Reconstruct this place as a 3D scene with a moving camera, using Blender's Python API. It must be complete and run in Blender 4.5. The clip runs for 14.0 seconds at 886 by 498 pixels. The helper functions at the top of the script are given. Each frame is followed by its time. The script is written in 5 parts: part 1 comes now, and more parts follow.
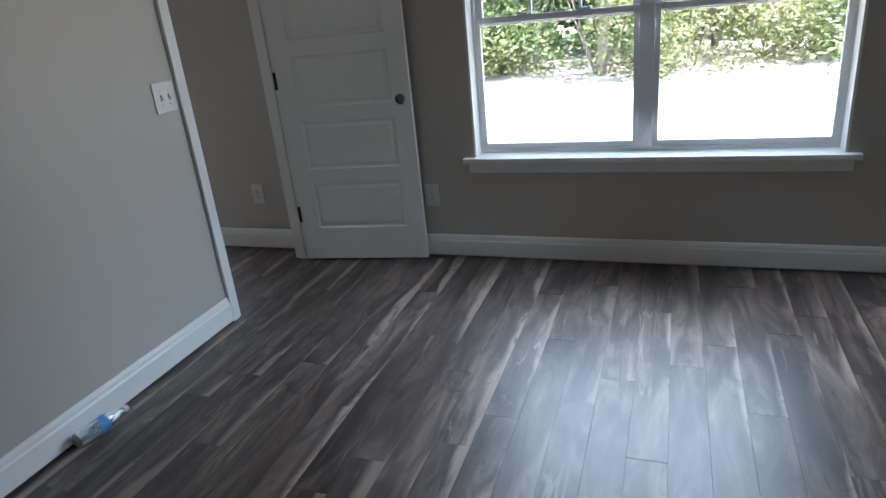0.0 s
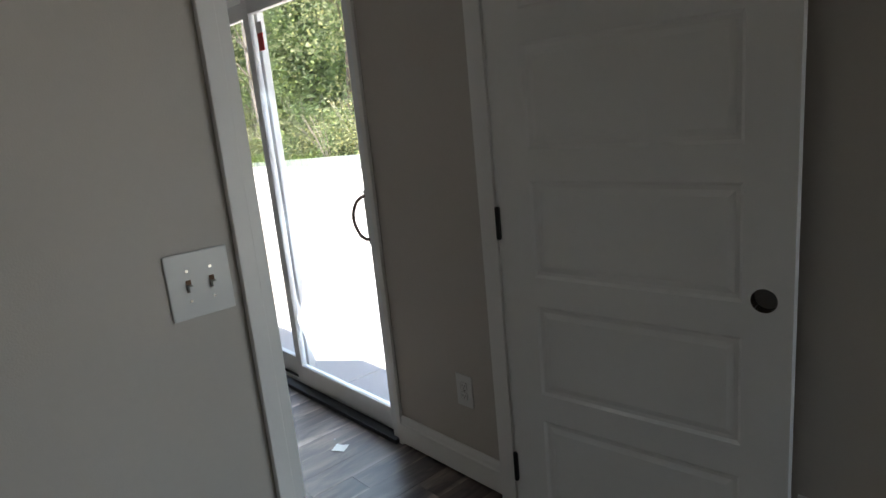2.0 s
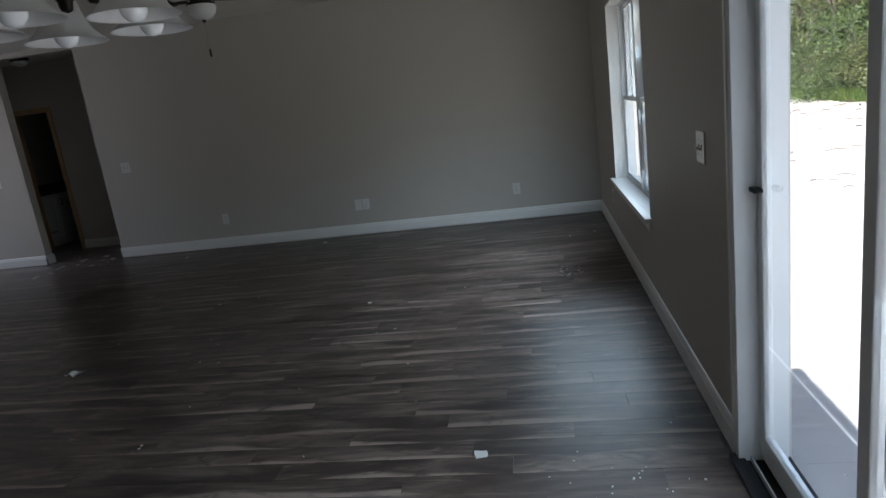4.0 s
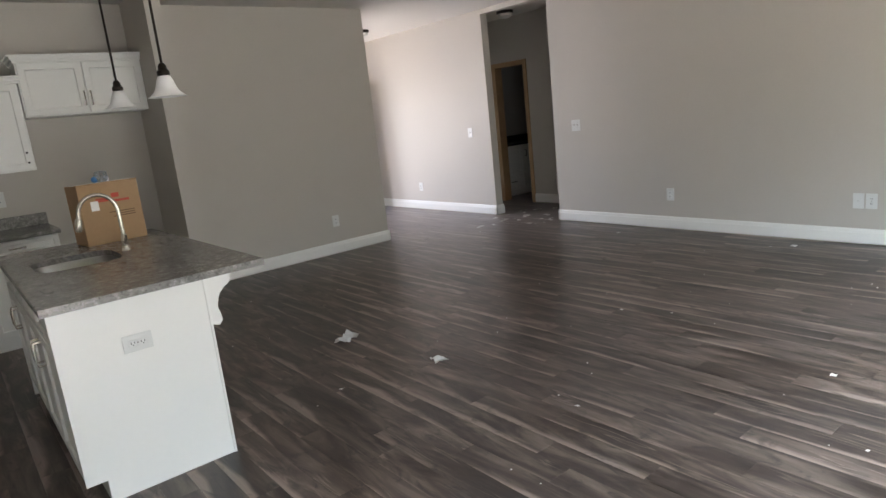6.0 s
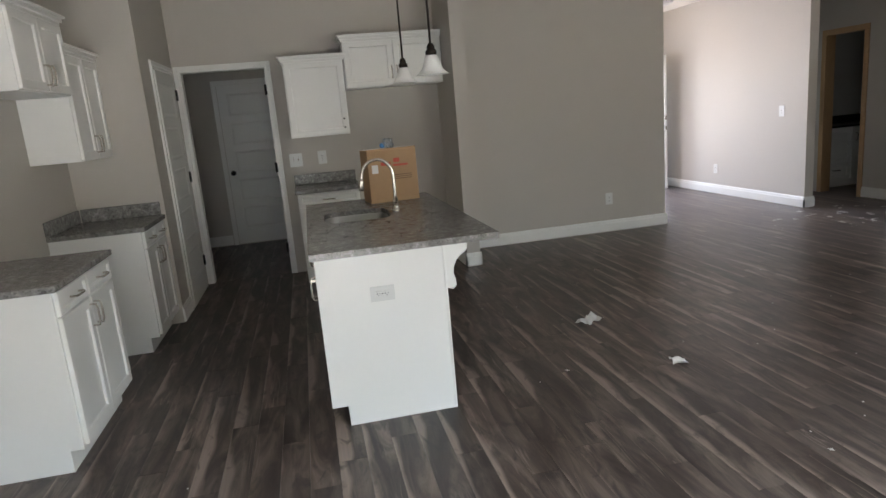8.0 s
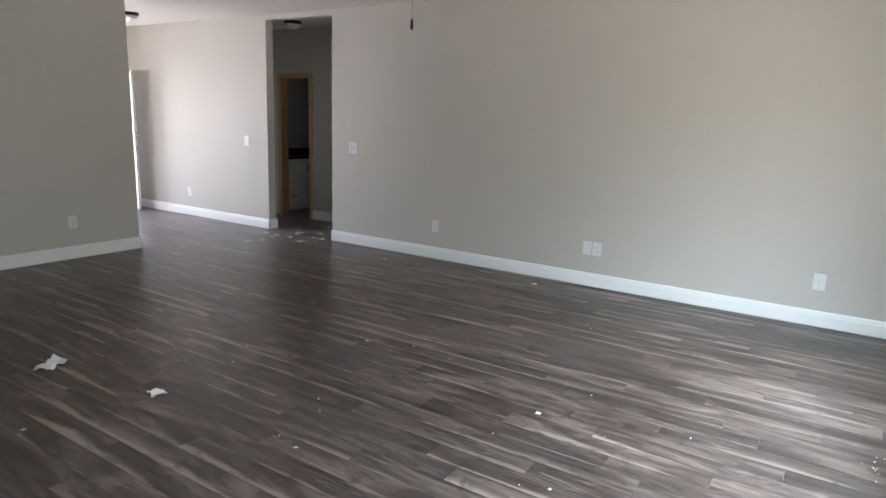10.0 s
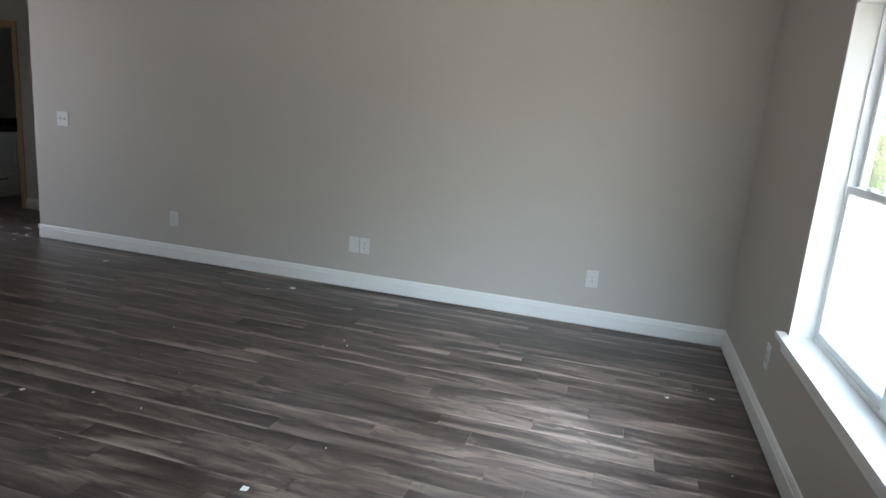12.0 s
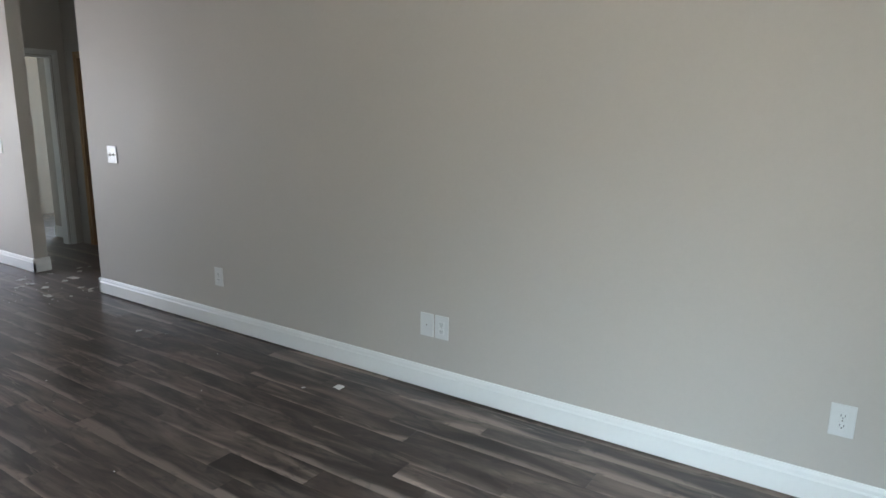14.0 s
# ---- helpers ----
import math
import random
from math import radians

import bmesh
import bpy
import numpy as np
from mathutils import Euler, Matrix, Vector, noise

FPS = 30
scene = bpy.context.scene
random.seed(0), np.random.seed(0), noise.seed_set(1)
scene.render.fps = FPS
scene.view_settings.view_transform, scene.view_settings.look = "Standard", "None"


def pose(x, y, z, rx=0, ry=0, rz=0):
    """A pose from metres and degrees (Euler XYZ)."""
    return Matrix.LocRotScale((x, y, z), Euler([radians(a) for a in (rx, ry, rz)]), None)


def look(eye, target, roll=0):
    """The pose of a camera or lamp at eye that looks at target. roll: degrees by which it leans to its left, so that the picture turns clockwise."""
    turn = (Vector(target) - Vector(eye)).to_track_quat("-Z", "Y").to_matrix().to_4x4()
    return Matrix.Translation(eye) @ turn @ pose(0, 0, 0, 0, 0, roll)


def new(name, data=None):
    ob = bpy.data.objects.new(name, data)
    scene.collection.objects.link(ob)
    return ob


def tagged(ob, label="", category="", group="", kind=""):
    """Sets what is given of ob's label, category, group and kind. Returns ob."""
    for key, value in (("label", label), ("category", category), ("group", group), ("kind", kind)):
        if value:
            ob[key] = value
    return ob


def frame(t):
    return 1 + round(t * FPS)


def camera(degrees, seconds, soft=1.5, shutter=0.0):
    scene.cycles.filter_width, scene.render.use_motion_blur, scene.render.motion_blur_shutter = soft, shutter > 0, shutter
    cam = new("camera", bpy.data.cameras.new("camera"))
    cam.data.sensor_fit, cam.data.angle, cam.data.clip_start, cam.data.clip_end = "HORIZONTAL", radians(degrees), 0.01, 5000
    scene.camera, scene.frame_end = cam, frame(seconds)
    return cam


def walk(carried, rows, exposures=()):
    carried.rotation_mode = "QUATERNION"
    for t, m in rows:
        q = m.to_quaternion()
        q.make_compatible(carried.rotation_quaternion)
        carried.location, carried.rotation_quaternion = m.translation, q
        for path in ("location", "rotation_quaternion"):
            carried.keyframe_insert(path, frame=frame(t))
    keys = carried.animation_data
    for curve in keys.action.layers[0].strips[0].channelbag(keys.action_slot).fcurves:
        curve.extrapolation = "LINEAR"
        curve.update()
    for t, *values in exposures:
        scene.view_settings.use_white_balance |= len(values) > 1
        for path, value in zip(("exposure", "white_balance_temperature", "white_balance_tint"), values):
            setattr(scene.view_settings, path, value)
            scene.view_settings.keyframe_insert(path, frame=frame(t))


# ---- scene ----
cam = camera(70.1, 14.0)
EXPOSURES = [(0, 2.35, 5800, 13), (1.0, 2.25, 6000, 13), (1.6, 2.12, 6250, 13), (2.2, 1.45, 6300, 11), (2.6, 0.9, 6300, 11), (3.0, 0.68, 6000, 9), (3.6, 0.34, 5850, 8), (4.2, 1.2, 6100, 11), (6.3, 3.02, 6550, 13), (7.2, 2.92, 6550, 13), (9.5, 3.05, 6300, 12), (11, 2.62, 6150, 10), (12.5, 2.38, 6100, 10), (13.2, 2.45, 6150, 9), (14, 2.65, 6150, 9)]
PATH = [
    (0, (-0.198, 0.342, 1.416), (-0.868, 2.08, 0.688), -5.8),
    (0.5, (-0.413, 0.783, 1.414), (-1.267, 2.476, 0.778), -5.9),
    (1, (-0.569, 1.278, 1.433), (-1.662, 2.865, 0.9), -6.1),
    (1.5, (-0.791, 1.716, 1.43), (-2.072, 3.182, 0.97), -6.2),
    (2, (-1.064, 2.147, 1.44), (-2.525, 3.436, 0.99), -5.5),
    (2.5, (-1.374, 2.502, 1.442), (-3.070, 3.466, 1.0), -5.4),
    (3, (-1.78, 2.768, 1.452), (-3.628, 3.377, 0.995), -6.0),
    (3.5, (-2.193, 2.952, 1.482), (-4.131, 3.121, 1.015), -6.6),
    (4, (-2.628, 2.986, 1.479), (-4.547, 2.655, 1.022), -7.5),
    (4.2, (-2.817, 2.96, 1.494), (-4.704, 2.48, 1.037), -7.7),
    (6.3, (-4.1, 2.665, 1.463), (-5.12, 0.996, 1.047), -6.2),
    (6.5, (-4.149, 2.691, 1.464), (-5.034, 0.946, 1.049), -6.3),
    (7, (-4.223, 2.741, 1.462), (-4.786, 0.871, 1.033), -6.1),
    (7.2, (-4.243, 2.77, 1.463), (-4.705, 0.872, 1.035), -6.1),
    (7.8, (-4.262, 2.775, 1.475), (-4.63, 0.858, 1.055), -5.2),
    (8.5, (-4.275, 2.765, 1.488), (-4.843, 0.913, 1.075), -3.2),
    (9.3, (-4.28, 2.763, 1.499), (-5.488, 1.221, 1.095), -0.5),
    (9.5, (-4.276, 2.761, 1.502), (-5.632, 1.345, 1.104), 0.4),
    (10, (-4.296, 2.811, 1.536), (-5.939, 1.745, 1.13), 2.0),
    (10.5, (-4.337, 2.837, 1.528), (-6.155, 2.114, 1.116), 3.9),
    (11, (-4.526, 2.891, 1.526), (-6.405, 2.35, 1.11), 4.8),
    (11.5, (-4.883, 2.909, 1.527), (-6.77, 2.393, 1.108), 4.9),
    (12, (-5.308, 2.804, 1.485), (-7.193, 2.283, 1.063), 4.6),
    (12.5, (-5.785, 2.731, 1.478), (-7.659, 2.178, 1.049), 3.9),
    (13, (-6.292, 2.698, 1.455), (-8.112, 1.973, 1.051), 3.0),
    (13.5, (-6.791, 2.624, 1.472), (-8.559, 1.776, 1.077), 2.0),
    (14, (-7.296, 2.604, 1.472), (-8.936, 1.535, 1.064), 0.9),
]
walk(cam, [(t, look(eye, target, roll)) for t, eye, target, roll in PATH], EXPOSURES)

# ---- sky and sun ----
world = bpy.data.worlds.new("sky")
scene.world = world
world.use_nodes = True
wn = world.node_tree.nodes
sky = wn.new("ShaderNodeTexSky")
sky.sky_type, sky.sun_disc = "NISHITA", False
sky.sun_elevation, sky.sun_rotation = radians(68), radians(97)
wn["Background"].inputs["Strength"].default_value = 0.15
world.node_tree.links.new(sky.outputs[0], wn["Background"].inputs["Color"])
sun = new("sun", bpy.data.lights.new("sun", "SUN"))
sun.data.energy, sun.data.angle, sun.data.color = 5.0, radians(0.5), (1.0, 0.95, 0.88)
sun.matrix_world = look((0, 0, 0), (-0.40, 0.043, -1.0))


def daylight(name, x, y, z, w, h, turn, watts, color, strips=3, down=40, spread=100, fan=(-36, 0, 36)):
    """The light that an opening lets in from one part of the view outside: lamps in it that shine along that part's slope."""
    for k, side in [(i, f) for i in range(strips) for f in fan]:
        lamp = new(name, bpy.data.lights.new(name, "AREA"))
        lamp.data.shape, lamp.data.size, lamp.data.size_y = "RECTANGLE", w, h / strips
        lamp.data.energy, lamp.data.color = watts / strips / len(fan), color
        lamp.data.spread = radians(spread)
        lamp.matrix_world = pose(x, y, z + h * ((k + 0.5) / strips - 0.5), 90 - down, 0, turn + side)


SKYLIGHT = (0.72, 0.89, 1.0)
SANDLIGHT = (0.99, 1.0, 0.91)
PATIOLIGHT = (0.92, 0.97, 1.0)
WIDE = (-66, -38, 0, 38, 66)
# sky above the trees, shining in and down
daylight("skylight_bedroom", -0.33, 3.61, 1.335, 1.62, 1.36, 180, 7.0, SKYLIGHT, 3, 42, 80, WIDE)
daylight("skylight_living", -7.575, 3.61, 1.335, 1.62, 1.36, 180, 14, SKYLIGHT, 3, 37, 74, WIDE)
daylight("skylight_patio_door", -4.035, 3.53, 1.06, 1.60, 1.85, 180, 9.0, SKYLIGHT, 3, 50, 74)
# sunlit sand and the shaded slab, shining in and up
daylight("sandlight_bedroom", -0.33, 3.60, 0.98, 1.50, 0.65, 180, 2.0, SANDLIGHT, 1, -20, 80, WIDE)
daylight("sandlight_living", -7.575, 3.60, 1.335, 1.50, 1.30, 180, 6.5, SANDLIGHT, 1, -16, 90, WIDE)
daylight("sandlight_patio_door", -4.035, 3.80, 0.70, 1.66, 1.10, 180, 2.6, PATIOLIGHT, 1, -22, 84)
daylight("daylight_front_door", -9.40, -7.20, 1.05, 0.85, 1.95, 0, 2.8, (0.86, 0.90, 1.0), 1, 10, 180, (0,))
# added lamp in an unseen room's window, to light the foyer wall evenly
daylight("daylight_unseen_room", -6.90, -7.20, 1.345, 1.60, 1.40, 0, 18, (0.86, 0.89, 1.0), 1, 10, 180, (0,))
daylight("daylight_side_room", -12.5, -7.20, 1.345, 0.80, 1.40, 0, 9.0, SKYLIGHT, 1, 15, 180, (0,))


# ---- helpers for meshes ----
def box(bm, x0, x1, y0, y1, z0, z1, bevel=0.0):
    m = Matrix.LocRotScale(((x0 + x1) / 2, (y0 + y1) / 2, (z0 + z1) / 2), None, (abs(x1 - x0), abs(y1 - y0), abs(z1 - z0)))
    vs = bmesh.ops.create_cube(bm, size=1, matrix=m)["verts"]
    if bevel:
        es = {e for v in vs for e in v.link_edges}
        bmesh.ops.bevel(bm, geom=list(es), offset=bevel, segments=2, affect="EDGES", profile=0.6)
    return bm


def boxes(*rows, bevel=0.0):
    bm = bmesh.new()
    for r in rows:
        box(bm, *r, bevel=bevel)
    return bm


def lathe(bm, profile, segs=24, m=Matrix(), wave=0.0, lobes=6):
    """A body of revolution about z from rows of radius and height; wave: how far its last ring ripples."""
    rings = []
    for k, (r, z) in enumerate(profile):
        ring = []
        for i in range(segs):
            a = 2 * math.pi * i / segs
            rr = r * (1 + wave * (k / (len(profile) - 1)) ** 3 * math.cos(lobes * a))
            ring.append(bm.verts.new(m @ Vector((rr * math.cos(a), rr * math.sin(a), z))))
        rings.append(ring)
    for a, b in zip(rings, rings[1:]):
        for i in range(segs):
            j = (i + 1) % segs
            bm.faces.new((a[i], a[j], b[j], b[i]))
    return bm


def tube(bm, pts, radius, segs=10, caps=True):
    """A round bar through the points."""
    pts = [Vector(p) for p in pts]
    rings = []
    side = None
    for i, p in enumerate(pts):
        d = (pts[min(i + 1, len(pts) - 1)] - pts[max(i - 1, 0)]).normalized()
        if side is None:
            side = d.orthogonal().normalized()
        side = (side - d * side.dot(d)).normalized()
        up = d.cross(side)
        r = radius[i] if isinstance(radius, (list, tuple)) else radius
        rings.append([bm.verts.new(p + r * (math.cos(2 * math.pi * k / segs) * side + math.sin(2 * math.pi * k / segs) * up)) for k in range(segs)])
    for a, b in zip(rings, rings[1:]):
        for k in range(segs):
            bm.faces.new((a[k], a[(k + 1) % segs], b[(k + 1) % segs], b[k]))
    if caps:
        bm.faces.new(rings[0][::-1])
        bm.faces.new(rings[-1])
    return bm


def mesh_of(name, bm, material, smooth=False):
    bmesh.ops.recalc_face_normals(bm, faces=bm.faces)
    me = bpy.data.meshes.new(name)
    bm.to_mesh(me)
    bm.free()
    me.materials.append(material)
    if smooth:
        for p in me.polygons:
            p.use_smooth = True
        me.set_sharp_from_angle(angle=radians(40))
    return me


def part(name, bm, material, parent=None, label="", smooth=False):
    ob = new(name, mesh_of(name, bm, material, smooth))
    ob.parent = parent
    return tagged(ob, label)


def thing(name, label, category, m=None, group="", kind=""):
    ob = new(name)
    ob.empty_display_size = 0.1
    if m is not None:
        ob.matrix_basis = m
    return tagged(ob, label, category, group, kind)


def setting(name, bm, material, label, category, smooth=False):
    return tagged(part(name, bm, material, None, label, smooth), "", category, "", "structure")


# ---- materials ----
def material(name, base, rough=0.5, metal=0.0, vary=0.0, grain=30.0, bump=0.0, bump_scale=200.0, stain=0.0, transmission=0.0, spec=0.5, stretch=(1, 1, 1)):
    m = bpy.data.materials.new(name)
    m.use_nodes = True
    nt = m.node_tree
    b = nt.nodes["Principled BSDF"]
    b.inputs["Roughness"].default_value, b.inputs["Metallic"].default_value = rough, metal
    b.inputs["Base Color"].default_value = (*base, 1)
    b.inputs["Transmission Weight"].default_value = transmission
    b.inputs["Specular IOR Level"].default_value = spec
    geo = nt.nodes.new("ShaderNodeNewGeometry")
    mp = nt.nodes.new("ShaderNodeMapping")
    mp.inputs["Scale"].default_value = stretch
    nt.links.new(geo.outputs["Position"], mp.inputs["Vector"])
    if vary or stain:
        n1, n2 = nt.nodes.new("ShaderNodeTexNoise"), nt.nodes.new("ShaderNodeTexNoise")
        n1.inputs["Scale"].default_value, n2.inputs["Scale"].default_value = grain, 1.7
        n1.inputs["Detail"].default_value = n2.inputs["Detail"].default_value = 5
        for n in (n1, n2):
            nt.links.new(mp.outputs[0], n.inputs["Vector"])
        add = nt.nodes.new("ShaderNodeMath")
        add.operation = "MULTIPLY_ADD"
        add.inputs[1].default_value, add.inputs[2].default_value = vary, 1 - vary / 2 - stain / 2
        nt.links.new(n1.outputs[0], add.inputs[0])
        add2 = nt.nodes.new("ShaderNodeMath")
        add2.operation = "MULTIPLY_ADD"
        add2.inputs[1].default_value = stain
        nt.links.new(n2.outputs[0], add2.inputs[0])
        nt.links.new(add.outputs[0], add2.inputs[2])
        mix = nt.nodes.new("ShaderNodeVectorMath")
        mix.operation = "SCALE"
        mix.inputs[0].default_value = base
        nt.links.new(add2.outputs[0], mix.inputs["Scale"])
        nt.links.new(mix.outputs[0], b.inputs["Base Color"])
        rr = nt.nodes.new("ShaderNodeMapRange")
        rr.inputs["To Min"].default_value, rr.inputs["To Max"].default_value = rough * 0.85, min(1, rough * 1.15)
        nt.links.new(n2.outputs[0], rr.inputs["Value"])
        nt.links.new(rr.outputs[0], b.inputs["Roughness"])
    if bump:
        n3, bp = nt.nodes.new("ShaderNodeTexNoise"), nt.nodes.new("ShaderNodeBump")
        n3.inputs["Scale"].default_value, n3.inputs["Detail"].default_value = bump_scale, 3
        bp.inputs["Strength"].default_value, bp.inputs["Distance"].default_value = bump, 0.004
        nt.links.new(mp.outputs[0], n3.inputs["Vector"])
        nt.links.new(n3.outputs[0], bp.inputs["Height"])
        nt.links.new(bp.outputs[0], b.inputs["Normal"])
    return m


def ramp_of(nt, stops):
    r = nt.nodes.new("ShaderNodeValToRGB")
    e = r.color_ramp.elements
    while len(e) < len(stops):
        e.new(0.5)
    for k, (at, c) in zip(e, stops):
        k.position, k.color = at, (*c, 1)
    return r


def plank_material(name, island):
    """Vinyl planks: dark grey-brown boards with pale streaks along y, each board with its own tone."""
    m = bpy.data.materials.new(name)
    m.use_nodes = True
    nt = m.node_tree
    L = nt.links.new
    b = nt.nodes["Principled BSDF"]
    geo = nt.nodes.new("ShaderNodeNewGeometry")
    if island:
        rnd = geo.outputs["Random Per Island"]
    else:
        rnd = nt.nodes.new("ShaderNodeObjectInfo").outputs["Random"]
    far = nt.nodes.new("ShaderNodeCombineXYZ")
    k1 = nt.nodes.new("ShaderNodeMath")
    k1.operation = "MULTIPLY"
    k1.inputs[1].default_value = 173.0
    L(rnd, k1.inputs[0])
    L(k1.outputs[0], far.inputs[1])
    L(k1.outputs[0], far.inputs[2])
    pos = nt.nodes.new("ShaderNodeVectorMath")
    pos.operation = "ADD"
    L(geo.outputs["Position"], pos.inputs[0])
    L(far.outputs[0], pos.inputs[1])

    def noise_at(scale, detail, rough, sx, sy, distort=0.0):
        mp = nt.nodes.new("ShaderNodeMapping")
        mp.inputs["Scale"].default_value = (sx, sy, 1)
        n = nt.nodes.new("ShaderNodeTexNoise")
        n.inputs["Scale"].default_value, n.inputs["Detail"].default_value, n.inputs["Roughness"].default_value = scale, detail, rough
        n.inputs["Distortion"].default_value = distort
        L(pos.outputs[0], mp.inputs[0])
        L(mp.outputs[0], n.inputs["Vector"])
        return n.outputs[0]

    px = nt.nodes.new("ShaderNodeSeparateXYZ")
    L(geo.outputs["Position"], px.inputs[0])
    u = nt.nodes.new("ShaderNodeMath")
    u.operation = "MULTIPLY_ADD"
    u.inputs[1].default_value, u.inputs[2].default_value = 1 / 0.127, 13.0 / 0.127
    L(px.outputs[0], u.inputs[0])
    fr = nt.nodes.new("ShaderNodeMath")
    fr.operation = "FRACT"
    L(u.outputs[0], fr.inputs[0])
    broad = noise_at(1.0, 6, 0.6, 8.5, 1.5, 1.0)
    fine = noise_at(1.0, 6, 0.7, 120, 3.0)
    base = ramp_of(nt, [(0.34, (0.026, 0.017, 0.014)), (0.45, (0.058, 0.039, 0.032)), (0.53, (0.098, 0.069, 0.057)), (0.61, (0.150, 0.109, 0.090)), (0.72, (0.225, 0.168, 0.139))])
    L(broad, base.inputs[0])
    # pale sapwood along one long edge of a board, of uneven width
    wander = noise_at(1.0, 3, 0.5, 2.0, 0.9)
    edge = nt.nodes.new("ShaderNodeMath")
    edge.operation = "MULTIPLY_ADD"
    edge.inputs[1].default_value, edge.inputs[2].default_value = -2.4, 1.32
    L(wander, edge.inputs[0])
    gap = nt.nodes.new("ShaderNodeMath")
    gap.operation = "SUBTRACT"
    L(fr.outputs[0], gap.inputs[0])
    L(edge.outputs[0], gap.inputs[1])
    sap = nt.nodes.new("ShaderNodeMapRange")
    sap.inputs["From Min"].default_value, sap.inputs["From Max"].default_value = 0.78, 0.95
    L(gap.outputs[0], sap.inputs[0])
    knots = noise_at(1.0, 4, 0.6, 11, 4.2, 1.6)
    knot = nt.nodes.new("ShaderNodeMapRange")
    knot.inputs["From Min"].default_value, knot.inputs["From Max"].default_value = 0.54, 0.70
    knot.inputs["To Min"].default_value, knot.inputs["To Max"].default_value = 0.0, 0.75
    L(knots, knot.inputs[0])
    sapped = nt.nodes.new("ShaderNodeMix")
    sapped.data_type = "RGBA"
    sapped.inputs["B"].default_value = (0.29, 0.221, 0.184, 1)
    L(sap.outputs[0], sapped.inputs["Factor"])
    L(base.outputs[0], sapped.inputs["A"])
    knotted = nt.nodes.new("ShaderNodeMix")
    knotted.data_type = "RGBA"
    knotted.inputs["B"].default_value = (0.020, 0.016, 0.014, 1)
    L(knot.outputs[0], knotted.inputs["Factor"])
    L(sapped.outputs["Result"], knotted.inputs["A"])
    # thin pale lines where the grain lies open
    line = noise_at(1.0, 2, 0.5, 21, 1.3, 0.6)
    dist = nt.nodes.new("ShaderNodeMath")
    dist.operation = "SUBTRACT"
    dist.inputs[1].default_value = 0.5
    L(line, dist.inputs[0])
    ab = nt.nodes.new("ShaderNodeMath")
    ab.operation = "ABSOLUTE"
    L(dist.outputs[0], ab.inputs[0])
    thin = nt.nodes.new("ShaderNodeMapRange")
    thin.inputs["From Min"].default_value, thin.inputs["From Max"].default_value = 0.0, 0.024
    thin.inputs["To Min"].default_value, thin.inputs["To Max"].default_value = 0.68, 0.0
    L(ab.outputs[0], thin.inputs[0])
    patch = noise_at(1.0, 3, 0.6, 5, 1.3)
    some = nt.nodes.new("ShaderNodeMapRange")
    some.inputs["From Min"].default_value, some.inputs["From Max"].default_value = 0.51, 0.66
    L(patch, some.inputs[0])
    lines = nt.nodes.new("ShaderNodeMath")
    lines.operation = "MULTIPLY"
    L(thin.outputs[0], lines.inputs[0])
    L(some.outputs[0], lines.inputs[1])
    lined = nt.nodes.new("ShaderNodeMix")
    lined.data_type = "RGBA"
    lined.inputs["B"].default_value = (0.33, 0.255, 0.214, 1)
    L(lines.outputs[0], lined.inputs["Factor"])
    L(knotted.outputs["Result"], lined.inputs["A"])
    tone = nt.nodes.new("ShaderNodeMapRange")
    tone.inputs["To Min"].default_value, tone.inputs["To Max"].default_value = 0.70, 1.12
    L(rnd, tone.inputs[0])
    grain = nt.nodes.new("ShaderNodeMapRange")
    grain.inputs["From Min"].default_value, grain.inputs["From Max"].default_value = 0.3, 0.7
    grain.inputs["To Min"].default_value, grain.inputs["To Max"].default_value = 0.86, 1.14
    L(fine, grain.inputs[0])
    mul = nt.nodes.new("ShaderNodeMath")
    mul.operation = "MULTIPLY"
    L(tone.outputs[0], mul.inputs[0])
    L(grain.outputs[0], mul.inputs[1])
    sc = nt.nodes.new("ShaderNodeVectorMath")
    sc.operation = "SCALE"
    L(lined.outputs["Result"], sc.inputs[0])
    L(mul.outputs[0], sc.inputs["Scale"])
    dust = nt.nodes.new("ShaderNodeTexNoise")
    dust.inputs["Scale"].default_value, dust.inputs["Detail"].default_value = 1.3, 6
    L(geo.outputs["Position"], dust.inputs["Vector"])
    dr = nt.nodes.new("ShaderNodeMapRange")
    dr.inputs["From Min"].default_value, dr.inputs["From Max"].default_value = 0.4, 0.75
    dr.inputs["To Min"].default_value, dr.inputs["To Max"].default_value = 0.0, 0.10
    L(dust.outputs[0], dr.inputs[0])
    mix = nt.nodes.new("ShaderNodeMix")
    mix.data_type = "RGBA"
    mix.inputs["B"].default_value = (0.30, 0.265, 0.26, 1)
    # drywall dust lies thicker round the foyer and the hall opening
    away = nt.nodes.new("ShaderNodeVectorMath")
    away.operation = "DISTANCE"
    away.inputs[1].default_value = (-9.3, -4.3, 0)
    L(geo.outputs["Position"], away.inputs[0])
    heap = nt.nodes.new("ShaderNodeMapRange")
    heap.inputs["From Min"].default_value, heap.inputs["From Max"].default_value = 1.2, 3.4
    heap.inputs["To Min"].default_value, heap.inputs["To Max"].default_value = 0.85, 0.0
    L(away.outputs["Value"], heap.inputs[0])
    patchy = nt.nodes.new("ShaderNodeMath")
    patchy.operation = "MULTIPLY"
    L(heap.outputs[0], patchy.inputs[0])
    L(dust.outputs[0], patchy.inputs[1])
    both = nt.nodes.new("ShaderNodeMath")
    both.operation = "MAXIMUM"
    L(dr.outputs[0], both.inputs[0])
    L(patchy.outputs[0], both.inputs[1])
    L(both.outputs[0], mix.inputs["Factor"])
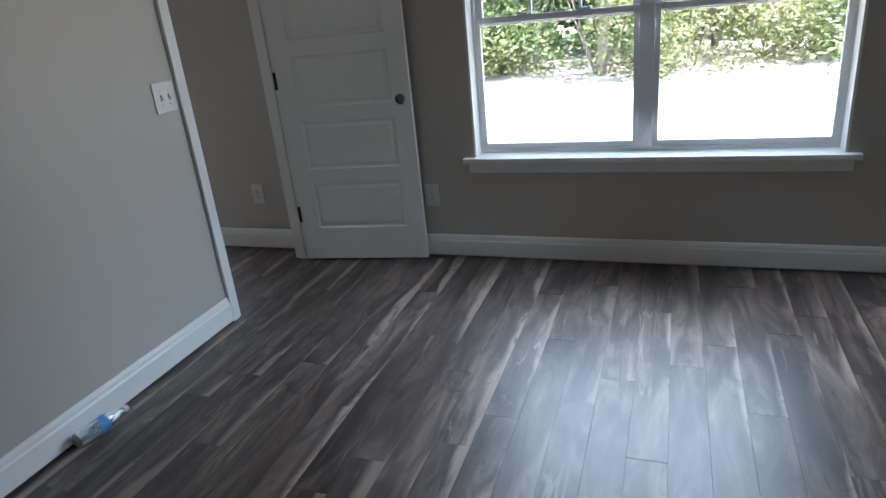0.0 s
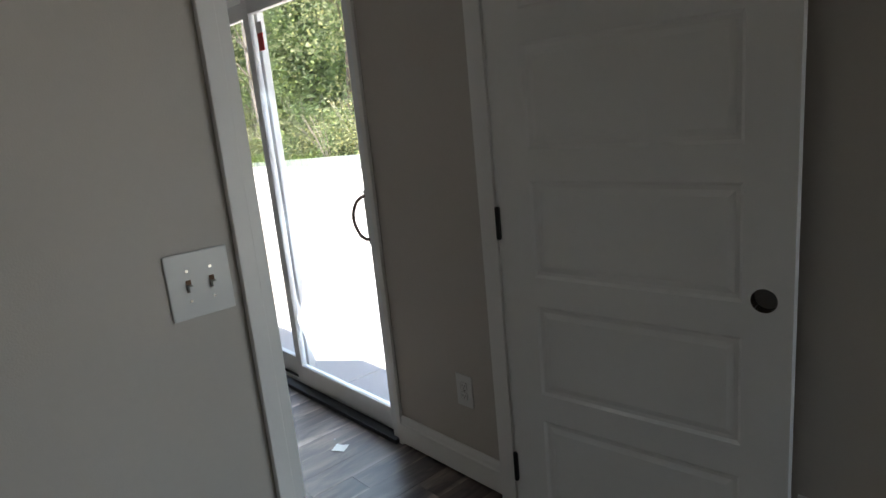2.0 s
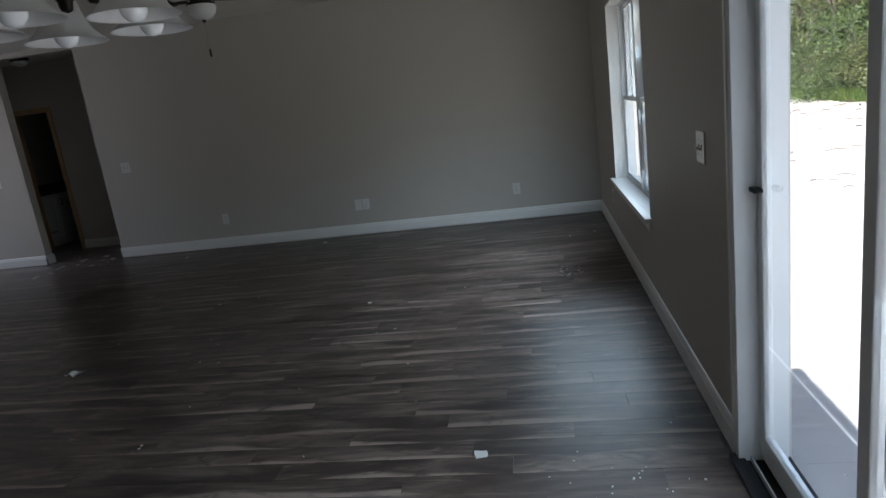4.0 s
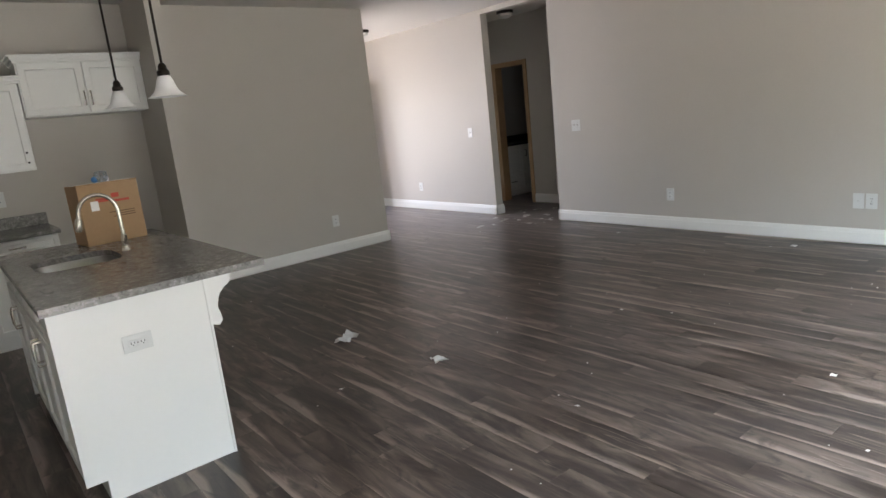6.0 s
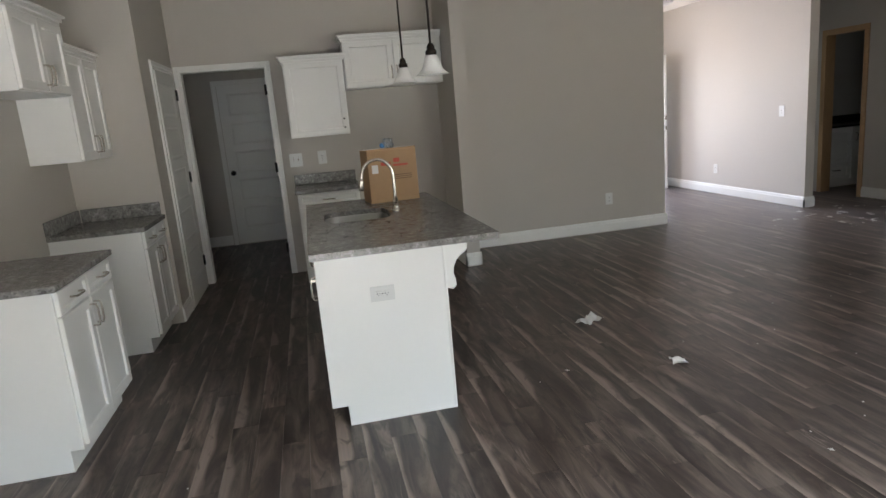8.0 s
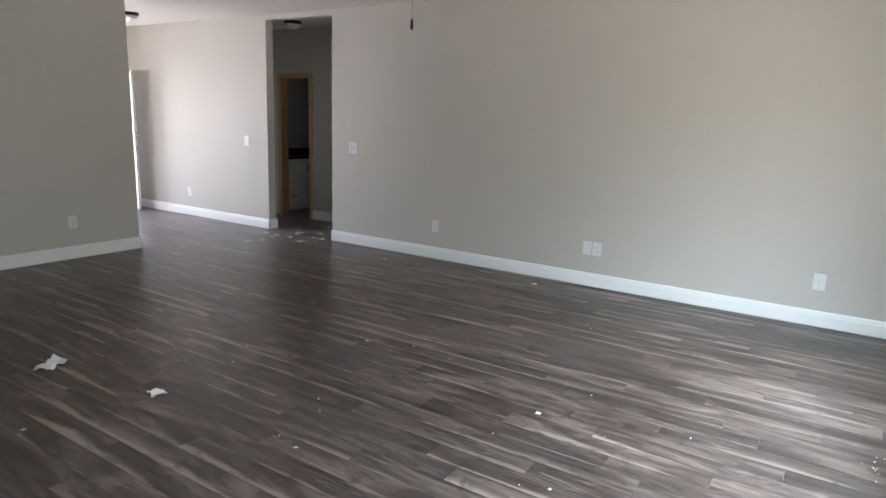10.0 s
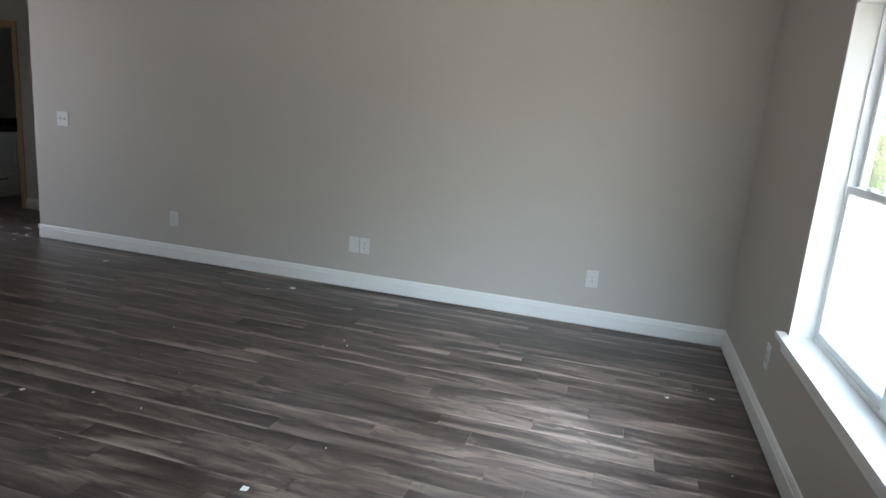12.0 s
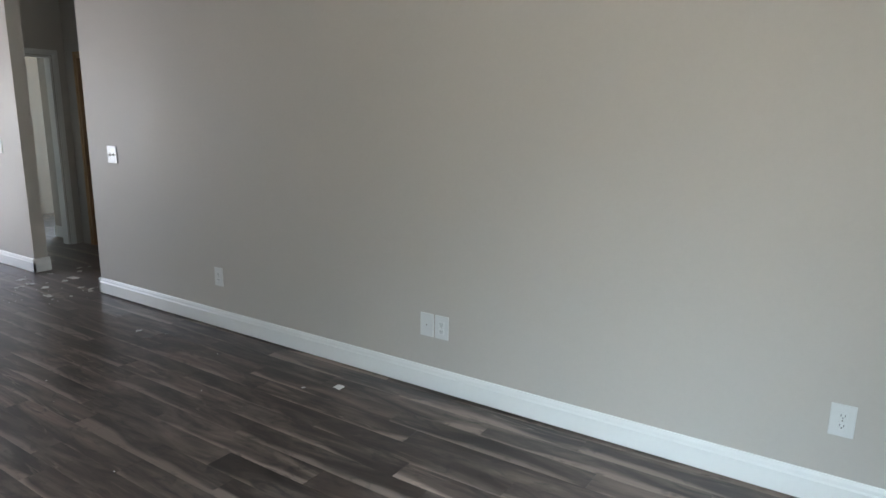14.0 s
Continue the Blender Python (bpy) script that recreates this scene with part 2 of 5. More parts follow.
    L(sc.outputs[0], mix.inputs["A"])
    L(mix.outputs["Result"], b.inputs["Base Color"])
    ro = nt.nodes.new("ShaderNodeMapRange")
    ro.inputs["To Min"].default_value, ro.inputs["To Max"].default_value = 0.29, 0.45
    L(dust.outputs[0], ro.inputs[0])
    L(ro.outputs[0], b.inputs["Roughness"])
    bp = nt.nodes.new("ShaderNodeBump")
    bp.inputs["Strength"].default_value, bp.inputs["Distance"].default_value = 0.16, 0.002
    L(fine, bp.inputs["Height"])
    L(bp.outputs[0], b.inputs["Normal"])
    return m


def leaf_material(name, dark, light):
    m = bpy.data.materials.new(name)
    m.use_nodes = True
    nt = m.node_tree
    b = nt.nodes["Principled BSDF"]
    geo = nt.nodes.new("ShaderNodeNewGeometry")
    r = ramp_of(nt, [(0.0, dark), (0.7, light), (1.0, (light[0] * 1.5, light[1] * 1.35, light[2]))])
    nt.links.new(geo.outputs["Random Per Island"], r.inputs[0])
    nt.links.new(r.outputs[0], b.inputs["Base Color"])
    b.inputs["Roughness"].default_value = 0.55
    tr = nt.nodes.new("ShaderNodeBsdfTranslucent")
    nt.links.new(r.outputs[0], tr.inputs["Color"])
    mx = nt.nodes.new("ShaderNodeMixShader")
    mx.inputs[0].default_value = 0.4
    nt.links.new(b.outputs[0], mx.inputs[1])
    nt.links.new(tr.outputs[0], mx.inputs[2])
    nt.links.new(mx.outputs[0], nt.nodes["Material Output"].inputs["Surface"])
    return m


def granite_material():
    m = bpy.data.materials.new("granite")
    m.use_nodes = True
    nt = m.node_tree
    L = nt.links.new
    b = nt.nodes["Principled BSDF"]
    geo = nt.nodes.new("ShaderNodeNewGeometry")
    n = nt.nodes.new("ShaderNodeTexNoise")
    n.inputs["Scale"].default_value, n.inputs["Detail"].default_value, n.inputs["Roughness"].default_value = 26, 9, 0.7
    v = nt.nodes.new("ShaderNodeTexVoronoi")
    v.inputs["Scale"].default_value = 130
    L(geo.outputs["Position"], n.inputs["Vector"])
    L(geo.outputs["Position"], v.inputs["Vector"])
    r1 = ramp_of(nt, [(0.33, (0.12, 0.113, 0.107)), (0.45, (0.21, 0.20, 0.19)), (0.56, (0.27, 0.258, 0.246)), (0.68, (0.44, 0.425, 0.41))])
    L(n.outputs[0], r1.inputs[0])
    r2 = ramp_of(nt, [(0.0, (0.35, 0.33, 0.32)), (0.35, (1, 1, 1)), (0.75, (1, 1, 1)), (1.0, (1.5, 1.45, 1.4))])
    L(v.outputs["Color"], r2.inputs[0])
    mx = nt.nodes.new("ShaderNodeMix")
    mx.data_type, mx.blend_type = "RGBA", "MULTIPLY"
    mx.inputs["Factor"].default_value = 0.8
    L(r1.outputs[0], mx.inputs["A"])
    L(r2.outputs[0], mx.inputs["B"])
    L(mx.outputs["Result"], b.inputs["Base Color"])
    b.inputs["Roughness"].default_value = 0.22
    return m


def sand_material():
    m = material("sandy_soil", (0.64, 0.57, 0.48), 0.95, vary=0.35, grain=7, stain=0.25, bump=0.9, bump_scale=14)
    return m


WALL = material("greige_wall_paint", (0.49, 0.452, 0.405), 0.55, vary=0.05, grain=60, bump=0.12, bump_scale=260, stain=0.05)
CEIL = material("ceiling_paint", (0.66, 0.63, 0.59), 0.8, vary=0.05, grain=80, bump=0.5, bump_scale=120, stain=0.05)
WHITE = material("white_trim_paint", (0.78, 0.77, 0.74), 0.35, vary=0.04, grain=40, stain=0.05, bump=0.05, bump_scale=150)
CABINET = material("white_cabinet_paint", (0.80, 0.79, 0.76), 0.32, vary=0.03, grain=40, stain=0.04)
VINYL = material("white_window_vinyl", (0.78, 0.79, 0.79), 0.3, vary=0.02, grain=30, stain=0.03)
PLATE = material("white_wall_plate", (0.66, 0.66, 0.64), 0.3, vary=0.02, stain=0.02)
BLACK = material("black_metal", (0.012, 0.011, 0.010), 0.4, metal=0.6, vary=0.2, stain=0.1)
BRONZE = material("dark_bronze", (0.022, 0.016, 0.012), 0.42, metal=0.7, vary=0.2, stain=0.15)
NICKEL = material("brushed_nickel", (0.60, 0.56, 0.50), 0.26, metal=1.0, vary=0.1, stain=0.08)
STEEL = material("stainless_steel", (0.40, 0.39, 0.375), 0.3, metal=1.0, vary=0.15, grain=90, stain=0.08)
FROST = material("frosted_glass", (0.93, 0.92, 0.90), 0.4, vary=0.06, grain=14, stain=0.06, transmission=0.3)
BULB = material("bulb_glass", (0.9, 0.9, 0.9), 0.2, vary=0.02)
GLASS = material("clear_glass", (1, 1, 1), 0.0, transmission=1.0)
GRANITE = granite_material()
DARKTOP = material("dark_vanity_top", (0.02, 0.018, 0.017), 0.2, vary=0.5, grain=90)
WOOD = material("unpainted_pine", (0.46, 0.29, 0.15), 0.6, vary=0.4, grain=20, stain=0.2, stretch=(6, 6, 0.6))
BLADE = material("dark_fan_blade_wood", (0.03, 0.018, 0.012), 0.4, vary=0.4, grain=30, stain=0.2)
CARD = material("brown_cardboard", (0.40, 0.255, 0.14), 0.85, vary=0.12, grain=45, stain=0.15, bump=0.1)
REDINK = material("red_print", (0.50, 0.075, 0.045), 0.7, vary=0.2, stain=0.1)
DARKINK = material("dark_print", (0.16, 0.09, 0.05), 0.8, vary=0.2)
# dark brown that paints the shade inside the bored lock holes
BORE_SHADE = material("bore_shade", (0.07, 0.05, 0.035), 0.9, vary=0.3)
HANDLE = material("grey_bronze_handle", (0.24, 0.20, 0.17), 0.35, metal=0.5, vary=0.15)
RED = material("red_sticker", (0.65, 0.05, 0.05), 0.5, vary=0.1)
PAPER = material("white_paper", (0.72, 0.71, 0.69), 0.85, vary=0.1, stain=0.1)
PLASTIC = material("clear_plastic", (0.80, 0.86, 0.92), 0.12, transmission=0.8)
BLUE = material("blue_plastic", (0.08, 0.25, 0.55), 0.4, vary=0.1)
CONCRETE = material("concrete_slab", (0.60, 0.58, 0.55), 0.85, vary=0.15, grain=35, stain=0.2, bump=0.3, bump_scale=90)
SIDING = material("house_siding", (0.62, 0.60, 0.56), 0.7, vary=0.06, stain=0.06)
ROOFING = material("asphalt_shingles", (0.06, 0.055, 0.05), 0.9, vary=0.5, grain=60)
SAND = sand_material()
BARK = material("bark", (0.15, 0.115, 0.085), 0.95, vary=0.6, grain=25, stain=0.3, bump=0.8, bump_scale=40)
PALEBARK = material("pale_bark", (0.34, 0.29, 0.24), 0.95, vary=0.5, grain=25, stain=0.3, bump=0.8, bump_scale=40)
LEAF = leaf_material("leaves", (0.12, 0.17, 0.065), (0.27, 0.36, 0.15))
LEAF2 = leaf_material("olive_leaves", (0.15, 0.175, 0.08), (0.34, 0.37, 0.18))
GRASS = leaf_material("grass_blades", (0.08, 0.13, 0.03), (0.22, 0.32, 0.08))
DARKSTRIP = material("black_sill_track", (0.015, 0.015, 0.016), 0.45, metal=0.4, vary=0.2)
PLANK = plank_material("vinyl_plank", False)
PLANKS = plank_material("vinyl_planks_joined", True)
SUBFLOOR = material("subfloor", (0.02, 0.016, 0.014), 0.9, vary=0.2)

# ---- plan ----
YW, YO = 3.632, 3.822         # garden wall, inner and outer face
XD, XG = -2.281, -2.396       # bedroom wall, bedroom face and great-room face
XF, XH = -9.993, -10.11     # far wall, great-room face and hall face
YB, YC = -3.75, -3.87         # kitchen wall, kitchen face and rear face
H = 2.72                      # ceiling
DOOR_Y0, DOOR_Y1, DOOR_H = 2.728, 3.488, 2.045
WIN = ((-1.225, 0.565), (-8.465, -6.685))
SILL, HEAD = 0.595, 2.075
SL0, SL1, SLH = -4.93, -3.14, 2.06


def wall(name, axis, c0, c1, a0, a1, z0, z1, holes=(), label="greige painted drywall wall", mat=None):
    """A wall between c0 and c1 across and a0 and a1 along, with holes (a0, a1, z0, z1) through it."""
    bm = bmesh.new()

    def block(u0, u1, v0, v1):
        if u1 - u0 < 1e-4 or v1 - v0 < 1e-4:
            return
        if axis == "x":
            box(bm, u0, u1, c0, c1, v0, v1)
        else:
            box(bm, c0, c1, u0, u1, v0, v1)

    at = a0
    for h0, h1, b0, b1 in sorted(holes):
        block(at, h0, z0, z1)
        block(h0, h1, z0, b0)
        block(h0, h1, b1, z1)
        at = h1
    block(at, a1, z0, z1)
    return setting(name, bm, mat or WALL, label, "wall")


# walls: garden side (inner drywall and outer siding), then inside ones
holes_n = [(WIN[1][0], WIN[1][1], SILL - 0.03, HEAD), (SL0, SL1, -0.02, SLH), (WIN[0][0], WIN[0][1], SILL - 0.03, HEAD)]
wall("wall_north", "x", YW, YO - 0.02, XH - 3.0, 2.55, -0.05, H, holes_n, "long greige exterior wall with windows and patio door")
wall("wall_north_siding", "x", YO - 0.02, YO, XH - 3.0, 2.55, -0.2, H + 0.2, holes_n, "pale lap siding outside the house", SIDING)
wall("wall_bedroom_door", "y", XG, XD, -0.75, YW, -0.05, H, [(DOOR_Y0 - 0.02, DOOR_Y1 + 0.02, -0.05, DOOR_H + 0.02)])
wall("wall_bedroom_east", "y", 2.40, 2.55, -0.75, YW, -0.05, H)
wall("wall_bedroom_south", "x", -0.87, -0.75, XG, 2.55, -0.05, H)
wall("wall_far", "y", XH, XF, -7.25, YW, -0.05, H, [(-3.655, -2.526, -0.05, 2.66)])
wall("wall_kitchen_back", "x", YC, YB, -8.22, -2.40, -0.05, H, [(-3.99, -3.190, -0.05, DOOR_H + 0.02)])
wall("wall_partition", "y", -5.79, -5.66, YB, -3.02, -0.05, H, label="short greige partition wall beside the fridge space")
wall("wall_kitchen_side", "y", -2.52, -2.40, YB, -0.02, -0.05, H)
wall("wall_kitchen_return", "x", -0.02, 0.10, -2.52, XG, -0.05, H)
wall("wall_pantry_front", "x", -2.59, -2.47, -3.14, -2.52, -0.05, H)
wall("wall_pantry_side", "y", -3.14, -3.02, YB, -2.59, -0.05, H, [(-3.60, -2.86, -0.05, DOOR_H)])
# opening, east wall and window of an unseen room, added for the foyer's light
wall("wall_foyer_side", "y", -8.22, -8.10, -7.25, YC, -0.05, H, [(-6.95, -4.35, -0.05, 2.40)])
wall("wall_unseen_room_east", "y", -5.22, -5.10, -7.25, YC, -0.05, H)
wall("wall_foyer_front", "x", -7.40, -7.25, XH - 3.0, -5.10, -0.05, H, [(-12.9, -12.1, SILL, HEAD), (-9.88, -8.92, -0.05, 2.09), (-7.7, -6.1, SILL, HEAD)])
wall("wall_hall_back", "y", -11.12, -11.0, -5.36, -1.2, -0.05, H, [(-4.51, -3.89, -0.05, 2.05)])
wall("wall_hall_end", "x", -4.87, -4.75, -11.0, XH, -0.05, H, [(-10.86, -10.22, -0.05, 2.05)])
wall("wall_hall_north", "x", -1.32, -1.2, -11.0, XH, -0.05, H)
wall("wall_bath_west", "y", -13.12, -13.0, -7.25, YW, -0.05, H)
wall("wall_bath_north", "x", -2.72, -2.6, -13.0, -11.12, -0.05, H)
wall("wall_bath_south", "x", -5.40, -5.28, -13.0, -11.12, -0.05, H)
wall("wall_laundry_far", "x", -5.97, -5.85, -5.2, -2.3, -0.05, H)
wall("wall_laundry_east", "y", -2.52, -2.40, -5.85, YC, -0.05, H)
wall("wall_laundry_west", "y", -5.1, -4.98, -5.85, YC, -0.05, H)
setting("ceiling", boxes((XH - 3.0, 2.55, -7.4, YO, H, H + 0.12)), CEIL, "flat painted ceiling", "ceiling")
setting("roof", boxes((XH - 3.5, 3.0, -7.9, YO + 0.26, H + 0.2, H + 0.4)), ROOFING, "dark shingle roof with eave", "roof")
setting("floor_slab", boxes((XH - 3.0, 2.55, -7.4, YO - 0.02, -0.25, -0.012)), SUBFLOOR, "dark slab under the plank floor", "floor")


def run_of(name, profile, p0, p1, out, mat, label, category):
    """A moulding of the given (depth, height) profile from p0 to p1, proud towards out."""
    bm = bmesh.new()
    p0, p1, out = Vector((*p0, 0)), Vector((*p1, 0)), Vector((*out, 0))
    a = [bm.verts.new(p0 + out * d + Vector((0, 0, z))) for d, z in profile]
    b = [bm.verts.new(p1 + out * d + Vector((0, 0, z))) for d, z in profile]
    n = len(profile)
    for i in range(n):
        bm.faces.new((a[i], a[(i + 1) % n], b[(i + 1) % n], b[i]))
    bm.faces.new(a[::-1])
    bm.faces.new(b)
    return setting(name, bm, mat, label, category)


BASE = [(0.0, 0.011), (0.016, 0.011), (0.016, 0.098), (0.012, 0.106), (0.011, 0.120), (0.006, 0.134), (0.0, 0.136)]


def baseboard(p0, p1, out):
    return run_of("baseboard", BASE, p0, p1, out, WHITE, "tall white moulded baseboard along the wall", "baseboard")


t = 0.016
baseboard((XD, YW), (2.40, YW), (0, -1))
baseboard((SL1 + 0.01, YW), (XG, YW), (0, -1))
baseboard((XF, YW), (SL0 - 0.01, YW), (0, -1))
baseboard((XD, -0.75), (XD, DOOR_Y0 - 0.069), (1, 0))
baseboard((XG, 0.10), (XG, DOOR_Y0 - 0.065), (-1, 0))
baseboard((2.40, -0.75), (2.40, YW), (-1, 0))
baseboard((XD, -0.75), (2.40, -0.75), (0, 1))
baseboard((XF, -2.526 - t), (XF, YW), (1, 0))
baseboard((XF, -7.25), (XF, -3.655 + t), (1, 0))
baseboard((XH - t, -2.526), (XF + t, -2.526), (0, -1))
baseboard((XH - t, -3.655), (XF + t, -3.655), (0, 1))
baseboard((-8.22 - t, YB), (-5.79, YB), (0, 1))
baseboard((-5.79, YB), (-5.79, -3.02 + t), (-1, 0))
baseboard((-5.79 - t, -3.02), (-5.66 + t, -3.02), (0, 1))
baseboard((-5.66, YB), (-5.66, -3.02 + t), (1, 0))
baseboard((-5.66, YB), (-4.72, YB), (0, 1))
baseboard((-8.22, -4.35), (-8.22, YB + t), (-1, 0))
baseboard((-11.0, -3.86), (-11.0, -1.32), (1, 0))
baseboard((-11.0, -5.36), (-11.0, -4.87), (1, 0))
baseboard((-3.14, -2.79), (-3.14, -2.47 + t), (-1, 0))
baseboard((-2.52, -1.78), (-2.52, -1.02), (-1, 0))
baseboard((-5.0, -5.85), (-4.12, -5.85), (0, 1))
baseboard((-3.19, -5.85), (-2.52, -5.85), (0, 1))


def casing(name, axis, c, out, a0, a1, top, mat=None, width=0.06, label="white moulded door casing"):
    """Door casing on one face (plane c, proud towards out) round the clear opening a0 to a1, up to top."""
    bm = bmesh.new()
    lo, hi = (c, c + 0.018 * out) if out > 0 else (c - 0.018, c)
    lo2, hi2 = (c, c + 0.011 * out) if out > 0 else (c - 0.011, c)

    def bar(u0, u1, z0, z1, thin):
        l, h = (lo2, hi2) if thin else (lo, hi)
        if axis == "x":
            box(bm, u0, u1, l, h, z0, z1, bevel=0.003)
        else:
            box(bm, l, h, u0, u1, z0, z1, bevel=0.003)

    w, s = width, width * 0.55
    bar(a0 - w, a0 - w + s, 0, top + w, False)
    bar(a0 - w + s, a0 - 0.004, 0, top + 0.004, True)
    bar(a1 + w - s, a1 + w, 0, top + w, False)
    bar(a1 + 0.004, a1 + w - s, 0, top + 0.004, True)
    bar(a0 - w + s, a1 + w - s, top + w - s, top + w, False)
    bar(a0 - w + s, a1 + w - s, top + 0.004, top + w - s, True)
    return setting(name, bm, mat or WHITE, label, "trim")


def jamb(name, axis, c0, c1, a0, a1, top, mat=None, label="white door jamb"):
    rows = [(a0 - 0.018, a0, 0, top + 0.018), (a1, a1 + 0.018, 0, top + 0.018), (a0, a1, top, top + 0.018)]
    bm = bmesh.new()
    for u0, u1, z0, z1 in rows:
        if axis == "x":
            box(bm, u0, u1, c0, c1, z0, z1)
        else:
            box(bm, c0, c1, u0, u1, z0, z1)
    return setting(name, bm, mat or WHITE, label, "trim")


casing("trim_bedroom_door", "y", XD, 1, DOOR_Y0, DOOR_Y1, DOOR_H, width=0.068)
casing("trim_bedroom_door_outer", "y", XG, -1, DOOR_Y0, DOOR_Y1, DOOR_H)
jamb("jamb_bedroom_door", "y", XG, XD, DOOR_Y0, DOOR_Y1, DOOR_H)
stop = bmesh.new()
box(stop, XG + 0.03, XG + 0.068, DOOR_Y0, DOOR_Y0 + 0.011, 0, DOOR_H, bevel=0.002)
box(stop, XG + 0.03, XG + 0.068, DOOR_Y1 - 0.011, DOOR_Y1, 0, DOOR_H, bevel=0.002)
box(stop, XG + 0.03, XG + 0.068, DOOR_Y0 + 0.011, DOOR_Y1 - 0.011, DOOR_H - 0.011, DOOR_H, bevel=0.002)
setting("trim_door_stop", stop, WHITE, "white door stop strip", "trim")
TRIM_LAUNDRY = casing("trim_laundry_door", "x", YB, 1, -3.97, -3.21, DOOR_H)
jamb("jamb_laundry_door", "x", YC, YB, -3.97, -3.21, DOOR_H)
TRIM_PANTRY = casing("trim_pantry_door", "y", -3.14, -1, -3.60, -2.86, DOOR_H - 0.02)
casing("trim_laundry_far_door", "x", -5.85, 1, -4.05, -3.26, DOOR_H)
casing("trim_hall_end_door", "x", -4.75, 1, -10.86, -10.22, 2.05)
jamb("jamb_hall_end_door", "x", -4.87, -4.75, -10.84, -10.24, 2.03)
jamb("jamb_bath_door", "y", -11.13, -10.985, -4.49, -3.91, 2.03, WOOD, "unpainted pine door jamb")
casing("trim_bath_door", "y", -11.0, 1, -4.50, -3.90, 2.04, WOOD, 0.055, "unpainted pine casing around the bath door")
casing("trim_front_door", "x", -7.25, 1, -9.86, -8.94, 2.07)


# ---- doors ----
def holed(bm, x0, x1, y0, y1, z0, z1, cx, cz, r):
    """A board with a round hole bored through it from front to back."""
    angles = sorted({2 * math.pi * k / 20 - math.pi for k in range(20)} | {math.atan2(z - cz, x - cx) for x in (x0, x1) for z in (z0, z1)})

    def far(a):
        dx, dz = math.cos(a), math.sin(a)
        tx = ((x1 if dx > 0 else x0) - cx) / dx if abs(dx) > 1e-9 else 1e9
        tz = ((z1 if dz > 0 else z0) - cz) / dz if abs(dz) > 1e-9 else 1e9
        return cx + min(tx, tz) * dx, cz + min(tx, tz) * dz

    def near(a):
        return cx + r * math.cos(a), cz + r * math.sin(a)

    loops = [[bm.verts.new((pt(a)[0], y, pt(a)[1])) for a in angles] for pt, y in ((far, y1), (far, y0), (near, y0), (near, y1))]
    n = len(angles)
    for a, b in zip(loops, loops[1:] + loops[:1]):
        for i in range(n):
            bm.faces.new((a[i], a[(i + 1) % n], b[(i + 1) % n], b[i]))


def five_panel_door(name, w, h, m, label, knob_side=True, hinges=True, thick=0.035, knob_y=0.932):
    """A moulded five-panel door; its hinge edge is on its own z axis, its leaf runs along +x, its shown face looks to -y."""
    d = thing(name, label, "door", m, kind="structure")
    bm = bmesh.new()
    st, top, mid, bot = 0.105, 0.11, 0.085, 0.20
    y0, y1 = 0.0, thick
    box(bm, 0, st, y0, y1, 0, h)
    if knob_side:
        holed(bm, w - st, w, y0, y1, 0, h, w - 0.06, knob_y, 0.0285)
    else:
        box(bm, w - st, w, y0, y1, 0, h)
    ph = (h - top - bot - 4 * mid) / 5
    z = bot
    box(bm, st, w - st, y0, y1, 0, bot)
    for k in range(5):
        top_z = z + ph + (top if k == 4 else mid)
        box(bm, st, w - st, y0, y1, z + ph, min(top_z, h))
        z += ph + mid
    part("leaf_frame", bm, WHITE, d)
    if knob_side:
        # added sleeve whose dark colour stands in for the shade in the bore
        part("bore_shade_lining", lathe(bmesh.new(), [(0.0282, 0.0005), (0.0282, thick - 0.0005)], 24, Matrix.Translation((w - 0.06, 0, knob_y)) @ Matrix.Rotation(radians(-90), 4, "X")), BORE_SHADE, d, "dark lining painted for the shade inside the lock hole")
    z = bot
    for k in range(5):
        pb = bmesh.new()
        box(pb, st, w - st, y0 + 0.008, y1 - 0.008, z, z + ph)
        for side in (0, 1):
            ring = []
            for inset, dep in ((0.0, 0.0005), (0.008, 0.006), (0.018, 0.0065), (0.034, 0.002)):
                yy = y0 + dep if side == 0 else y1 - dep
                ring.append([pb.verts.new((x, yy, zz)) for x, zz in ((st + inset, z + inset), (w - st - inset, z + inset), (w - st - inset, z + ph - inset), (st + inset, z + ph - inset))])
            for a, b in zip(ring, ring[1:]):
                for i in range(4):
                    pb.faces.new((a[i], a[(i + 1) % 4], b[(i + 1) % 4], b[i]))
            pb.faces.new(ring[-1])
        part("panel", pb, WHITE, d)
        z += ph + mid
    if hinges:
        for z in (0.29, 1.075, h - 0.19):
            hb = boxes((-0.004, 0.002, -0.004, 0.03, z - 0.045, z + 0.045))
            tube(hb, [(-0.004, -0.006, z - 0.048), (-0.004, -0.006, z + 0.048)], 0.007, 8)
            part("hinge", hb, BLACK, d, "black butt hinge")
    return d


five_panel_door("door_1", 0.762, 2.03, pose(XD - 0.012, 3.460, 0.012, 0, 0, 7.4), "white five-panel door standing open beside the window, lock hole bored")
five_panel_door("door_2", 0.735, 2.005, pose(-3.128, -3.598, 0.012, 0, 0, 90), "white closed pantry door with black hinges", knob_side=False, hinges=False)
door_3 = five_panel_door("door_3", 0.785, 2.035, pose(-4.047, -5.876, 0.012), "white five-panel door closed at the end of the dim laundry", hinges=False)
